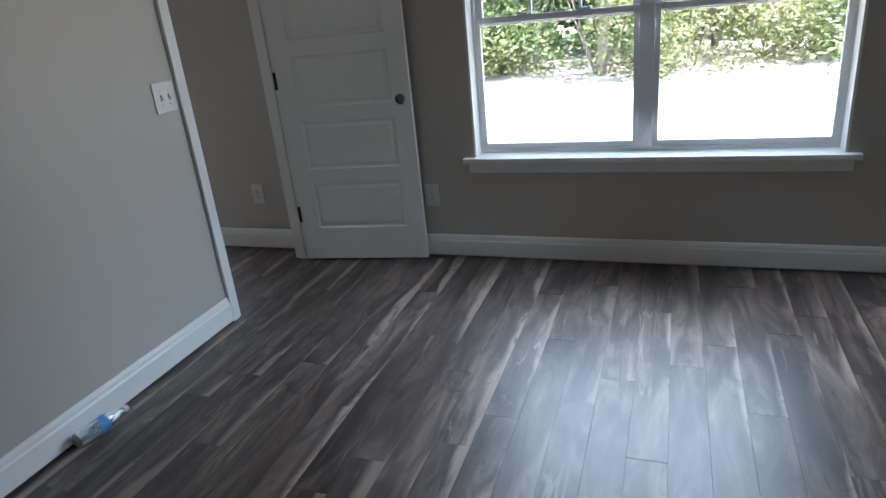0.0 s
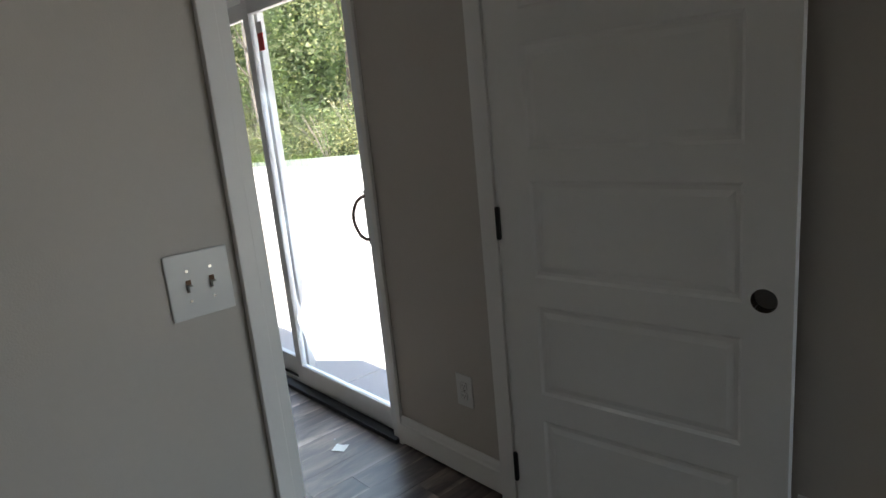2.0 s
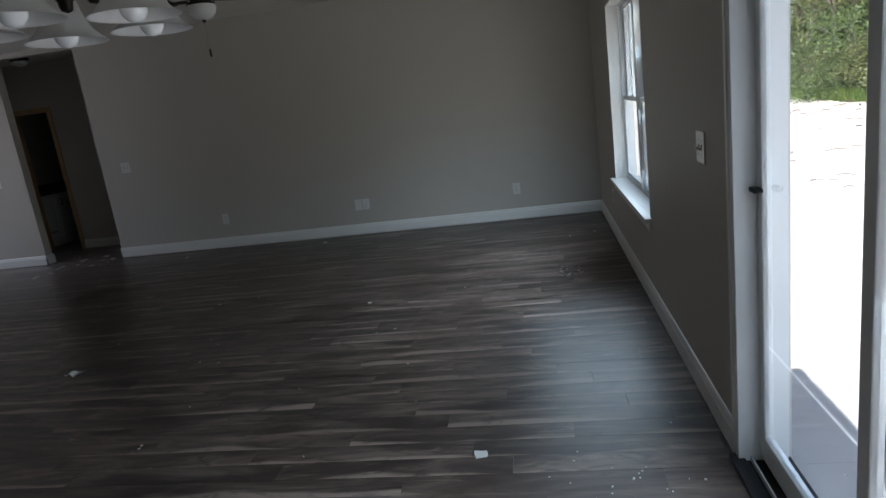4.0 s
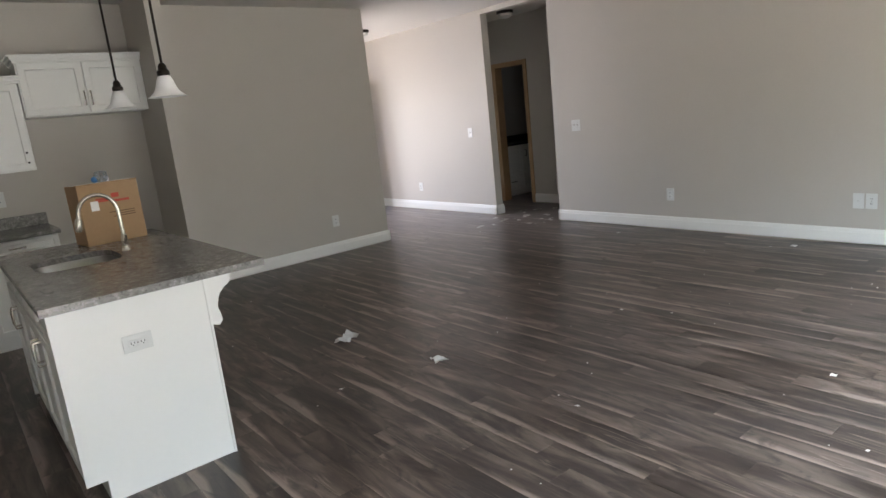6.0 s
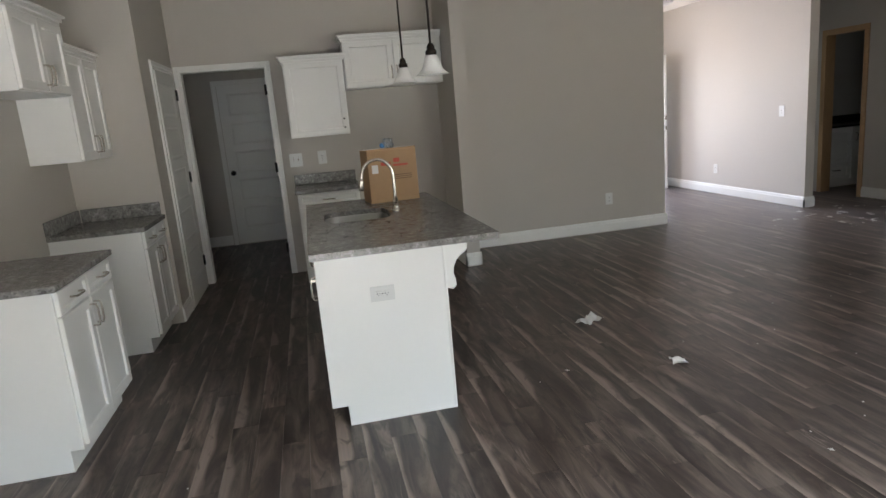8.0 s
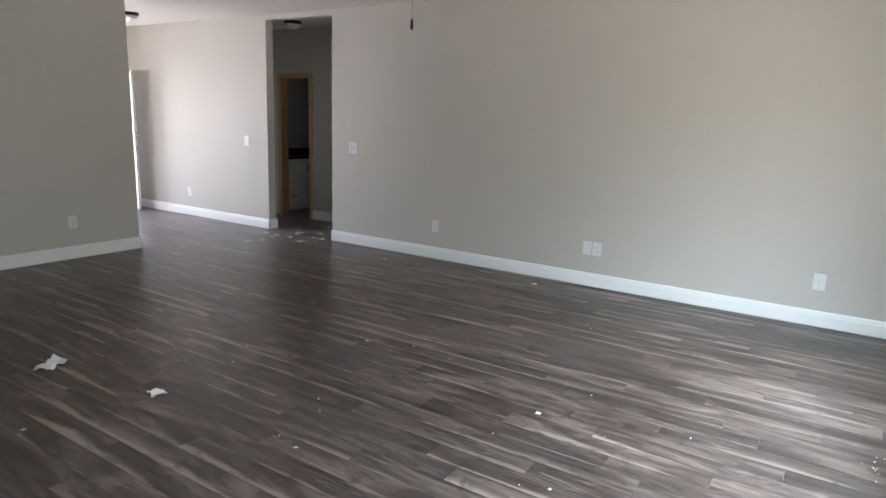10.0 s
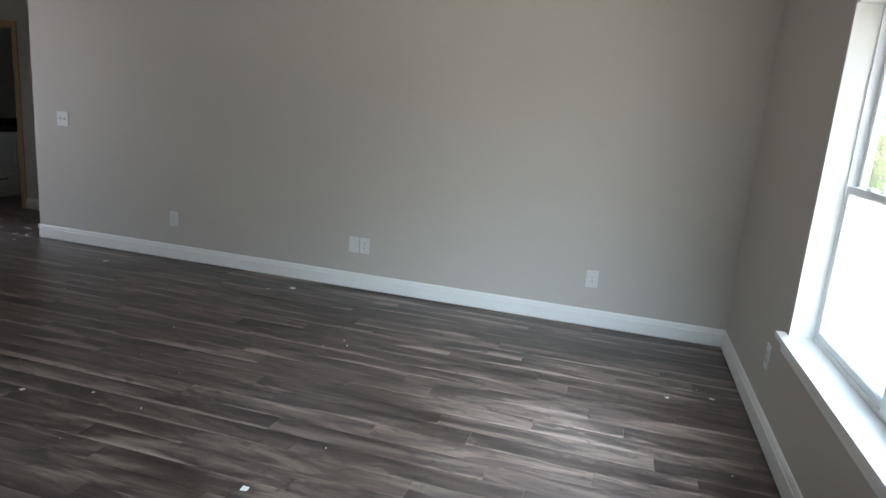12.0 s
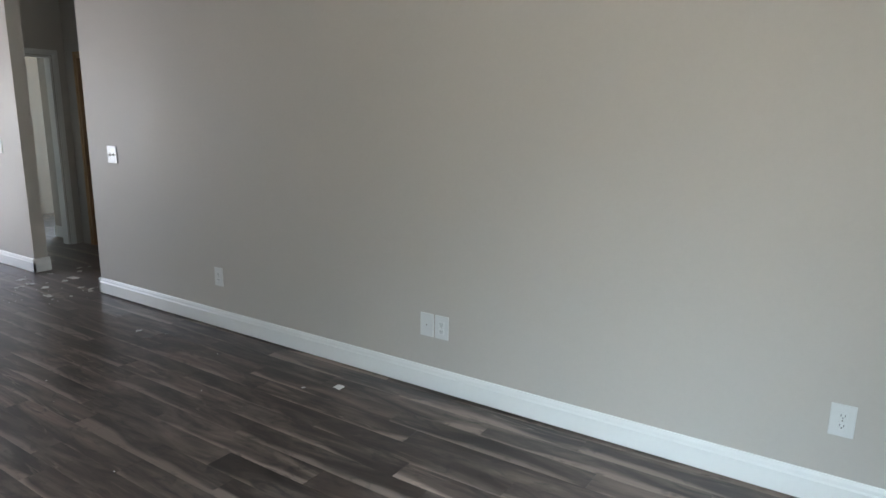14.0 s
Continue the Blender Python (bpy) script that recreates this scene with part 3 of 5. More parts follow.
part("door_knob", lathe(bmesh.new(), [(0.0, -0.03), (0.033, -0.03), (0.033, 0.004), (0.014, 0.012), (0.014, 0.032), (0.026, 0.040), (0.031, 0.052), (0.027, 0.066), (0.0, 0.072)], 20, Matrix.Translation((0.725, 0.036, 0.932)) @ Matrix.Rotation(radians(-90), 4, "X")), BLACK, door_3, "black door knob", smooth=True)
five_panel_door("door_4", 0.90, 2.04, pose(-9.755, -7.17, 0.012, 0, 0, 90), "white front door standing open into the foyer", hinges=False)
lock = thing("door_latch", "brass latch plates on the front door edge", "door hardware")
lock.matrix_basis = pose(-9.755, -7.17, 0.012, 0, 0, 90)
for z in (0.94, 1.10):
    part("latch_plate", boxes((0.899, 0.904, 0.006, 0.030, z - 0.03, z + 0.03), bevel=0.001), NICKEL, lock)
for trim, hx, hy in ((TRIM_LAUNDRY, -3.964, YB + 0.010), (TRIM_PANTRY, -3.168, -3.604)):
    for z in (0.28, 1.09, 1.84):
        hb = boxes((hx - 0.012, hx + 0.012, hy - 0.012, hy + 0.009, z - 0.045, z + 0.045), bevel=0.002)
        tube(hb, [(hx, hy + 0.004, z - 0.05), (hx, hy + 0.004, z + 0.05)], 0.009, 8)
        part("hinge", hb, BLACK, trim, "black hinge knuckle")


# ---- windows ----
def twin_window(name, x0, x1):
    w = thing(name, "white vinyl twin single-hung window in a drywall return", "window", kind="structure")
    xm, half = (x0 + x1) / 2, 0.036
    ya, yb = YW + 0.10, YO - 0.01
    part("jamb_return", boxes((x0, x0 + 0.012, YW - 0.001, ya, SILL, HEAD), (x1 - 0.012, x1, YW - 0.001, ya, SILL, HEAD), (x0 + 0.012, x1 - 0.012, YW - 0.001, ya, HEAD - 0.012, HEAD)), WHITE, w)
    f = 0.024
    part("window_frame", boxes((x0, x0 + f, ya, yb, SILL, HEAD), (x1 - f, x1, ya, yb, SILL, HEAD), (x0 + f, x1 - f, ya, yb, SILL, SILL + f), (x0 + f, x1 - f, ya, yb, HEAD - f, HEAD)), VINYL, w)
    part("mullion", boxes((xm - half, xm + half, ya - 0.012, yb, SILL + f, HEAD - f), bevel=0.003), VINYL, w)
    zm = 1.29
    for a, b in ((x0 + f, xm - half), (xm + half, x1 - f)):
        for low in (True, False):
            y0, y1 = (ya + 0.005, ya + 0.035) if low else (ya + 0.038, ya + 0.064)
            z0, z1 = (SILL + f, zm + 0.022) if low else (zm - 0.022, HEAD - f)
            s = 0.026 if low else 0.036
            sb = boxes((a, a + s, y0, y1, z0, z1), (b - s, b, y0, y1, z0, z1), (a + s, b - s, y0, y1, z0, z0 + (0.026 if low else 0.04)), (a + s, b - s, y0, y1, z1 - 0.032, z1), bevel=0.003)
            sash = part("sash", sb, VINYL, w)
            pane = part("pane", boxes((a + s - 0.004, b - s + 0.004, (y0 + y1) / 2 - 0.002, (y0 + y1) / 2 + 0.002, z0 + 0.02, z1 - 0.025)), GLASS, sash, "clear glass pane")
            pane.visible_shadow = False
            for third in (() if low else (1, 2)):
                xb = a + s + (b - a - 2 * s) * third / 3
                part("muntin", boxes((xb - 0.009, xb + 0.009, y0 + 0.004, y1 - 0.004, z0 + 0.0405, z1 - 0.0325), bevel=0.002), VINYL, sash)
            if low:
                xc = (a + b) / 2
                for dx in (-0.16, 0.16):
                    part("sash_lock", boxes((xc + dx - 0.025, xc + dx + 0.025, y0 - 0.004, y0 + 0.018, z1, z1 + 0.014), bevel=0.004), VINYL, sash)
    part("window_sill", boxes((x0 - 0.055, x1 + 0.055, YW - 0.045, YW - 0.0005, SILL - 0.026, SILL + 0.002), (x0 + 0.001, x1 - 0.001, YW - 0.002, ya, SILL - 0.026, SILL + 0.002), bevel=0.004), WHITE, w, "white painted window stool")
    part("apron", boxes((x0 - 0.03, x1 + 0.03, YW - 0.016, YW - 0.0005, SILL - 0.085, SILL - 0.027), bevel=0.004), WHITE, w, "white apron board")
    return w


twin_window("window_1", *WIN[0])
twin_window("window_2", *WIN[1])

# ---- sliding patio door ----
slider = thing("patio_door", "white vinyl sliding glass patio door, closed", "sliding door", kind="structure")
fw = 0.042
part("door_frame", boxes((SL0, SL0 + fw, YW - 0.012, YO - 0.02, 0, SLH), (SL1 - fw, SL1, YW - 0.012, YO - 0.02, 0, SLH), (SL0 + fw, SL1 - fw, YW - 0.012, YO - 0.02, SLH - fw, SLH), bevel=0.004), VINYL, slider)
part("casing_strip", boxes((SL0 - 0.022, SL0 + 0.004, YW - 0.016, YW - 0.001, 0, SLH + 0.022), (SL1 - 0.004, SL1 + 0.022, YW - 0.016, YW - 0.001, 0, SLH + 0.022), (SL0 + 0.004, SL1 - 0.004, YW - 0.016, YW - 0.001, SLH - 0.004, SLH + 0.022), bevel=0.002), WHITE, slider)
part("threshold", boxes((SL0, SL1, YW - 0.035, YW + 0.012, 0, 0.022), (SL0, SL1, YW + 0.012, YO - 0.01, 0, 0.012), bevel=0.002), DARKSTRIP, slider, "dark metal threshold track")
part("track_rail", boxes((SL0 + fw, SL1 - fw, YW + 0.030, YW + 0.036, 0.012, 0.032), (SL0 + fw, SL1 - fw, YW + 0.078, YW + 0.084, 0.012, 0.032)), VINYL, slider)
xm = -4.035
for side, a, b, y0 in (("in", xm - 0.03, SL1 - fw + 0.01, YW + 0.018), ("out", SL0 + fw - 0.01, xm + 0.03, YW + 0.066)):
    y1, s = y0 + 0.036, 0.056
    pb = boxes((a, a + s, y0, y1, 0.034, SLH - fw - 0.005), (b - s, b, y0, y1, 0.034, SLH - fw - 0.005), (a + s, b - s, y0, y1, 0.034, 0.13), (a + s, b - s, y0, y1, SLH - fw - 0.085, SLH - fw - 0.005), bevel=0.005)
    panel = part("sliding_panel", pb, VINYL, slider)
    g = part("pane", boxes((a + s - 0.006, b - s + 0.006, y0 + 0.016, y0 + 0.020, 0.125, SLH - fw - 0.08)), GLASS, panel, "clear glass pane")
    g.visible_shadow = False
    xs = a + s + 0.015
    if side == "in":
        xs += 0.03
    zs = 1.76 if side == "in" else 1.72
    st = boxes((xs, xs + 0.05, y0 + 0.0125, y0 + 0.0150, zs, zs + 0.08))
    part("sticker", st, RED, panel, "red lower half of a glazing sticker")
    part("sticker_top", boxes((xs, xs + 0.05, y0 + 0.0125, y0 + 0.0150, zs + 0.081, zs + 0.13)), PAPER, panel)
    if side == "in":
        xh = b - 0.034
        hb = bmesh.new()
        pts = [(xh, y0, 0.912), (xh, y0 - 0.03, 0.915)] + [(xh - 0.055 * math.sin(math.pi * k / 10), y0 - 0.045, 0.915 + 0.018 * k) for k in range(1, 10)] + [(xh, y0 - 0.03, 1.095), (xh, y0, 1.098)]
        tube(hb, pts, 0.0075, 10)
        part("pull_handle", hb, HANDLE, panel, "curved dark pull handle", smooth=True)
        part("handle_plate", boxes((xh - 0.02, xh + 0.02, y0 - 0.008, y0, 0.89, 1.12), bevel=0.004), VINYL, panel)
    else:
        part("foot_lock", boxes((a + 0.012, a + 0.075, y0 - 0.028, y0, 1.045, 1.061), bevel=0.004), BLACK, panel, "small black security latch")


# ---- wall plates ----
def plate(kind, pos, out, group, w=0.085, h=0.13):
    """A switch or outlet cover on a wall; out: the direction it faces."""
    ang = math.degrees(math.atan2(out[0], -out[1]))
    names = {"outlet": ("wall_outlet", "white duplex outlet cover on the wall", "outlet"), "switch": ("light_switch", "white light switch plate on the wall", "light switch"), "blank": ("cable_plate", "white blank cable cover plate on the wall", "wall plate")}
    nm, lab, cat = names[kind]
    p = thing(nm, lab, cat, pose(*pos, 0, 0, ang), group)
    part("cover", boxes((-w / 2, w / 2, -0.006, 0.0, -h / 2, h / 2), bevel=0.003), PLATE, p)
    gangs = 2 if w > 0.1 and kind == "switch" else 1
    for k in range(gangs):
        cx = (k - (gangs - 1) / 2) * 0.046
        if kind == "outlet":
            for d in (-0.02, 0.02):
                ox, oz = (d, 0.0) if w > h else (0.0, d)
                rb = boxes((ox - 0.016, ox + 0.016, -0.0085, -0.0058, oz - 0.015, oz + 0.015), bevel=0.0035)
                part("receptacle", rb, PLATE, p)
                part("slots", boxes((ox - 0.008, ox - 0.0055, -0.0090, -0.0084, oz - 0.003, oz + 0.006), (ox + 0.0055, ox + 0.008, -0.0090, -0.0084, oz - 0.003, oz + 0.006), (ox - 0.002, ox + 0.002, -0.0090, -0.0084, oz - 0.010, oz - 0.006)), DARKSTRIP, p)
        elif kind == "switch":
            part("toggle_slot", boxes((cx - 0.005, cx + 0.005, -0.0068, -0.0058, -0.012, 0.012)), DARKINK, p)
            tb = boxes((cx - 0.004, cx + 0.004, -0.020, -0.006, -0.010, 0.002), bevel=0.001)
            part("toggle", tb, PLATE, p)
        for dz in (-0.03, 0.03) if kind == "switch" else (0.0,):
            sb = boxes((cx - 0.0025, cx + 0.0025, -0.0072, -0.0058, dz - 0.0025, dz + 0.0025))
            part("screw", sb, NICKEL, p)
    return p


plate("switch", (XD, 2.580, 1.142), (1, 0), "switches", 0.125)
plate("outlet", (-2.697, YW, 0.376), (0, -1), "outlets")
plate("outlet", (-1.497, YW, 0.376), (0, -1), "outlets")
plate("switch", (-5.345, YW, 1.158), (0, -1), "switches", 0.125)
plate("switch", (XF, -2.19, 1.155), (1, 0), "switches", 0.125)
plate("outlet", (XF, -0.994, 0.372), (1, 0), "outlets")
plate("outlet", (XF, 0.848, 0.372), (1, 0), "outlets")
plate("blank", (XF, 0.752, 0.372), (1, 0), "outlets", 0.085)
plate("outlet", (XF, 2.671, 0.368), (1, 0), "outlets")
plate("outlet", (-7.52, YB, 0.38), (0, 1), "outlets")
plate("outlet", (XF, -5.343, 0.36), (1, 0), "outlets")
plate("switch", (XF, -4.061, 1.15), (1, 0), "switches")
plate("switch", (-11.0, -5.13, 1.14), (1, 0), "switches")
plate("switch", (-4.16, YB, 1.14), (0, 1), "switches", 0.125)
plate("outlet", (-4.42, YB, 1.145), (0, 1), "outlets")
plate("outlet", (-8.74, YW, 0.39), (0, -1), "outlets")

# ---- outside ----
ground = bmesh.new()
bmesh.ops.create_grid(ground, x_segments=120, y_segments=60, size=1, matrix=Matrix.Translation((-8, 18.8, -0.2)) @ Matrix.Diagonal((42, 15, 1, 1)))
for v in ground.verts:
    edge = min(1, max(0, (v.co.y - 4.6) / 2.0)) * min(1, (33 - v.co.y) / 4)
    far = min(1, max(0, (v.co.y - 11.5) / 2.5))
    v.co.z += edge * (0.10 * noise.noise(v.co * 0.35) + 0.05 * noise.noise(v.co * 1.3)) + far * edge * (0.12 + 0.15 * noise.noise(v.co * 0.9))
corners = [(-800, -800), (800, -800), (800, 800), (-800, 800)]
inner = [(-50, 3.8), (34, 3.8), (34, 33.8), (-50, 33.8)]
vo = [ground.verts.new((x, y, -0.2)) for x, y in corners]
vi = [ground.verts.new((x, y, -0.2)) for x, y in inner]
for k in range(4):
    ground.faces.new((vo[k], vo[(k + 1) % 4], vi[(k + 1) % 4], vi[k]))
setting("ground", ground, SAND, "bare pale sandy building lot", "ground", smooth=True)
patio = thing("patio", "grey broom-finished concrete patio slab", "patio", kind="structure")
for a, b in ((-5.9, -4.085), (-4.075, -2.26), (-2.25, -1.2)):
    part("slab", boxes((a, b, YO + 0.002, 6.0, -0.3, -0.11), bevel=0.008), CONCRETE, patio)

def crown(bm, centre, radius, n, size, flat=0.8):
    """Many small leaves in uneven clumps round a centre."""
    cx, cy, cz = centre
    for _ in range(max(4, n // 26)):
        a, b, r = random.uniform(0, 6.283), random.uniform(-0.7, 1.4), radius * random.uniform(0.45, 1.0)
        q = Vector((cx + r * math.cos(a) * math.cos(b), cy + r * math.sin(a) * math.cos(b), cz + r * flat * math.sin(b)))
        spread = radius * random.uniform(0.16, 0.34)
        for _ in range(26):
            p = q + Vector((random.gauss(0, spread), random.gauss(0, spread), random.gauss(0, spread * 0.7)))
            s = size * random.uniform(0.6, 1.5)
            u = Vector((random.gauss(0, 1), random.gauss(0, 1), random.gauss(0, 0.6))).normalized()
            v = u.orthogonal().normalized() * 0.45
            bm.faces.new([bm.verts.new(p + s * d) for d in (-u, v, u, -v)])


def tree(x, y, h, r, trunk_mat, leaf_mat, n):
    t = thing("tree", "leafy green tree at the wood's edge", "tree", pose(x, y, -0.25), "trees at the edge")
    lean = Vector((random.uniform(-0.06, 0.06), random.uniform(-0.06, 0.06), 0))
    tb = bmesh.new()
    pts = [Vector((0, 0, 0)) + lean * z + Vector((0.1 * math.sin(z * 0.9 + x), 0.1 * math.cos(z * 0.7 + y), z)) for z in [h * k / 8 for k in range(9)]]
    tube(tb, pts, [0.03 * h * (0.42 - 0.036 * k) for k in range(9)], 8)
    for k in range(7):
        i = random.randrange(2, 8)
        a = random.uniform(0, 6.283)
        e = pts[i] + Vector((math.cos(a), math.sin(a), 0.6)) * r * random.uniform(0.5, 0.9)
        tube(tb, [pts[i], (pts[i] + e) / 2 + Vector((0, 0, 0.15)), e], [0.045, 0.03, 0.012], 6)
    part("trunk", tb, trunk_mat, t, smooth=True)
    cb = bmesh.new()
    for k in range(9):
        i = random.randrange(2, 9)
        crown(cb, pts[i] + Vector((random.uniform(-0.7, 0.7) * r, random.uniform(-0.7, 0.7) * r, random.uniform(-0.2, 0.5) * r)), r * random.uniform(0.45, 0.75), n // 9, 0.068)
    part("crown", cb, leaf_mat, t)
    return t


def shrub(x, y, h, r, leaf_mat, n):
    t = thing("shrub", "dense green shrub at the wood's edge", "shrub", pose(x, y, -0.25), "shrubs at the edge")
    sb = bmesh.new()
    for k in range(6):
        a = random.uniform(0, 6.283)
        tube(sb, [(0.1 * math.cos(a), 0.1 * math.sin(a), 0), (0.4 * r * math.cos(a), 0.4 * r * math.sin(a), 0.5 * h), (0.8 * r * math.cos(a), 0.8 * r * math.sin(a), 0.95 * h)], [0.018, 0.013, 0.006], 5)
    part("stems", sb, PALEBARK, t)
    cb = bmesh.new()
    for k in range(6):
        crown(cb, (random.uniform(-0.6, 0.6) * r, random.uniform(-0.6, 0.6) * r, h * random.uniform(0.08, 0.75)), r * random.uniform(0.5, 0.8), n // 6, 0.05)
    part("foliage", cb, leaf_mat, t)
    return t


random.seed(11)
x = -42.0
while x < 14:
    tree(x + random.uniform(-0.6, 0.6), 14.9 + random.uniform(-0.8, 1.6), random.uniform(6.5, 9.5), random.uniform(1.7, 2.5), random.choice((BARK, BARK, PALEBARK)), random.choice((LEAF, LEAF, LEAF2)), 4600)
    x += 2.5
x = -42.0
while x < 12:
    shrub(x, 13.3 + random.uniform(-0.6, 0.7), random.uniform(1.3, 2.8), random.uniform(0.9, 1.5), random.choice((LEAF, LEAF2, LEAF2)), 3600)
    x += 1.5
tree(-1.42, 12.9, 8.6, 1.9, PALEBARK, LEAF2, 4600)
x = -42.0
woods = bmesh.new()
while x < 18:
    for k in range(3):
        crown(woods, (x, 19.0 + random.uniform(-1, 2), 1.5 + 2.9 * k), 2.4, 2000, 0.21)
    x += 2.2
tagged(part("far_woods", woods, LEAF, None, "deep green woods behind the first trees"), "", "woods", "", "stuff")
blades = bmesh.new()
for _ in range(6500):
    gx, gy = random.uniform(-40, -11), 12.5 + abs(random.gauss(0, 0.5))
    hgt, a = random.uniform(0.1, 0.4), random.uniform(0, 6.283)
    dx, dy = 0.03 * math.cos(a), 0.03 * math.sin(a)
    lx, ly = random.gauss(0, 0.1), random.gauss(0, 0.1)
    blades.faces.new([blades.verts.new(p) for p in ((gx - dx, gy - dy, -0.25), (gx + dx, gy + dy, -0.25), (gx + lx, gy + ly, -0.1 + hgt))])
tagged(part("grass_tufts", blades, GRASS, None, "tufts of green grass along the wood's edge"), "", "grass", "", "stuff")
debris = bmesh.new()
for _ in range(420):
    gx, gy = random.uniform(-26, 4), random.choice((random.uniform(6.5, 12), random.gauss(12.6, 0.3)))
    if gy < 11.5 and gx > -4:
        continue
    a, l = random.uniform(0, 6.283), random.uniform(0.08, 0.4)
    d = Vector((math.cos(a), math.sin(a), random.uniform(-0.1, 0.1))) * l
    p = Vector((gx, gy, -0.13 if gy < 12.5 else 0.02))
    tube(debris, [p - d / 2, p + Vector((0, 0, 0.02)), p + d / 2], random.uniform(0.005, 0.012), 5)
tagged(part("twigs", debris, BARK, None, "scattered twigs and roots on the sand"), "", "twigs", "", "stuff")
br = thing("brick", "red clay brick lying on the concrete patio", "brick", pose(-4.86, 4.69, -0.11, 0, 0, 12))
part("brick_body", boxes((-0.09, 0.09, -0.04, 0.04, 0, 0.05), bevel=0.004), material("red_brick", (0.40, 0.33, 0.30), 0.9, vary=0.3, bump=0.5), br)
bundle = thing("white_bundle", "white sheet bundle lying at the edge of the lot", "bundle", pose(-31.5, 12.4, -0.2, 0, 0, 15))
bb = bmesh.new()
bmesh.ops.create_icosphere(bb, subdivisions=3, radius=0.5)
for v in bb.verts:
    v.co = Vector((v.co.x * 1.3, v.co.y * 0.6, max(0, v.co.z * 0.7) + 0.05)) + 0.12 * Vector((0, 0, noise.noise(v.co * 5)))
part("sheet", bb, PAPER, bundle, smooth=True)


# ---- kitchen ----
TOP = 0.893


def shaker(name, axis, plane, out, a0, a1, z0, z1, parent, thick=0.019):
    """A cabinet front: a frame in one ring with bevelled inner edge, and its recessed panel as a part."""
    s = min(0.055, (z1 - z0) * 0.3)

    def at(u, d, v):
        c = plane + out * d
        return (u, c, v) if axis == "x" else (c, u, v)

    def ring(bm, inset, d):
        return [bm.verts.new(at(u, d, v)) for u, v in ((a0 + inset, z0 + inset), (a1 - inset, z0 + inset), (a1 - inset, z1 - inset), (a0 + inset, z1 - inset))]

    def skin(bm, rings):
        for a, b in zip(rings, rings[1:]):
            for i in range(4):
                bm.faces.new((a[i], a[(i + 1) % 4], b[(i + 1) % 4], b[i]))

    fb = bmesh.new()
    skin(fb, [ring(fb, i, d) for i, d in ((s, 0.0), (0.0, 0.0), (0.0, thick - 0.003), (0.003, thick), (s - 0.006, thick), (s, thick * 0.45), (s, 0.0))])
    front = part(name, fb, CABINET, parent)
    pb = bmesh.new()
    g = 0.0
    rows = [(s, 0.001), (s, thick * 0.45)] + ([(s + g, thick * 0.45)] if g else [])
    rings = [ring(pb, i, d) for i, d in rows]
    skin(pb, rings)
    pb.faces.new(rings[-1])
    part("panel", pb, CABINET, front)
    return front


def bar_pull(bm, axis, plane, out, a, z, length, upright):
    pts = []
    h = length / 2
    for k, d in ((-1, 0.0), (-1, 0.028), (-0.6, 0.034), (0.6, 0.034), (1, 0.028), (1, 0.0)):
        u, v = (a, z + k * h) if upright else (a + k * h, z)
        c = plane + out * d
        pts.append((u, c, v) if axis == "x" else (c, u, v))
    tube(bm, pts, 0.0055, 8)


def cabinet(name, label, axis, wall_c, out, a0, a1, z0, z1, depth, fronts, toe=False, crown_h=0.0):
    """fronts: rows of (kind, a0, a1, z0, z1, handle) in the cabinet's own run; the body stands against wall_c."""
    c = thing(name, label, "cabinet", group="kitchen cabinets")
    front = wall_c + out * (depth - 0.02)
    lo, hi = min(wall_c + out * 0.002, front), max(wall_c + out * 0.002, front)
    toe_lo, toe_hi = min(wall_c + out * 0.002, front - out * 0.06), max(wall_c + out * 0.002, front - out * 0.06)

    def put(bm, u0, u1, c0, c1, v0, v1, bevel=0.0):
        if axis == "x":
            box(bm, u0, u1, c0, c1, v0, v1, bevel)
        else:
            box(bm, c0, c1, u0, u1, v0, v1, bevel)

    bm = bmesh.new()
    put(bm, a0, a1, lo, hi, z0 + (0.105 if toe else 0), z1, 0.002)
    part("body", bm, CABINET, c)
    if toe:
        bm = bmesh.new()
        put(bm, a0 + 0.001, a1 - 0.001, toe_lo, toe_hi, z0, z0 + 0.105)
        part("toe_kick", bm, CABINET, c)
    if crown_h:
        bm = bmesh.new()
        for k, (w0, h0, h1) in enumerate(((0.012, 0.0, 0.02), (0.026, 0.02, 0.045), (0.042, 0.045, crown_h))):
            e0, e1 = min(wall_c + out * 0.002, front + out * w0), max(wall_c + out * 0.002, front + out * w0)
            put(bm, a0 - w0, a1 + w0, e0, e1, z1 - crown_h + h0, z1 - crown_h + h1, 0.003)
        part("crown_moulding", bm, CABINET, c)
    for kind, f0, f1, g0, g1, handle in fronts:
        d = shaker("door" if kind == "door" else "drawer_front", axis, front, out, f0, f1, g0, g1, c)
        if handle:
            hb = bmesh.new()
            bar_pull(hb, axis, front + out * 0.019, out, handle[0], handle[1], 0.11, kind == "door")
            part("handle", hb, NICKEL, d, "brushed nickel pull", smooth=True)
    return c


KX = -2.52                    # wall behind the stove run
# stove run: two base units with a gap for the range
near = [("drawer", -0.60, -0.22, 0.74, 0.85, (-0.41, 0.795)), ("drawer", -0.99, -0.61, 0.74, 0.85, (-0.80, 0.795)), ("door", -0.60, -0.22, 0.12, 0.73, (-0.575, 0.64)), ("door", -0.99, -0.61, 0.12, 0.73, (-0.635, 0.64))]
cabinet("base_cabinet", "white painted base cabinet with two drawers and two doors", "y", KX, -1, -1.0, -0.20, 0, TOP - 0.032, 0.60, near, True)
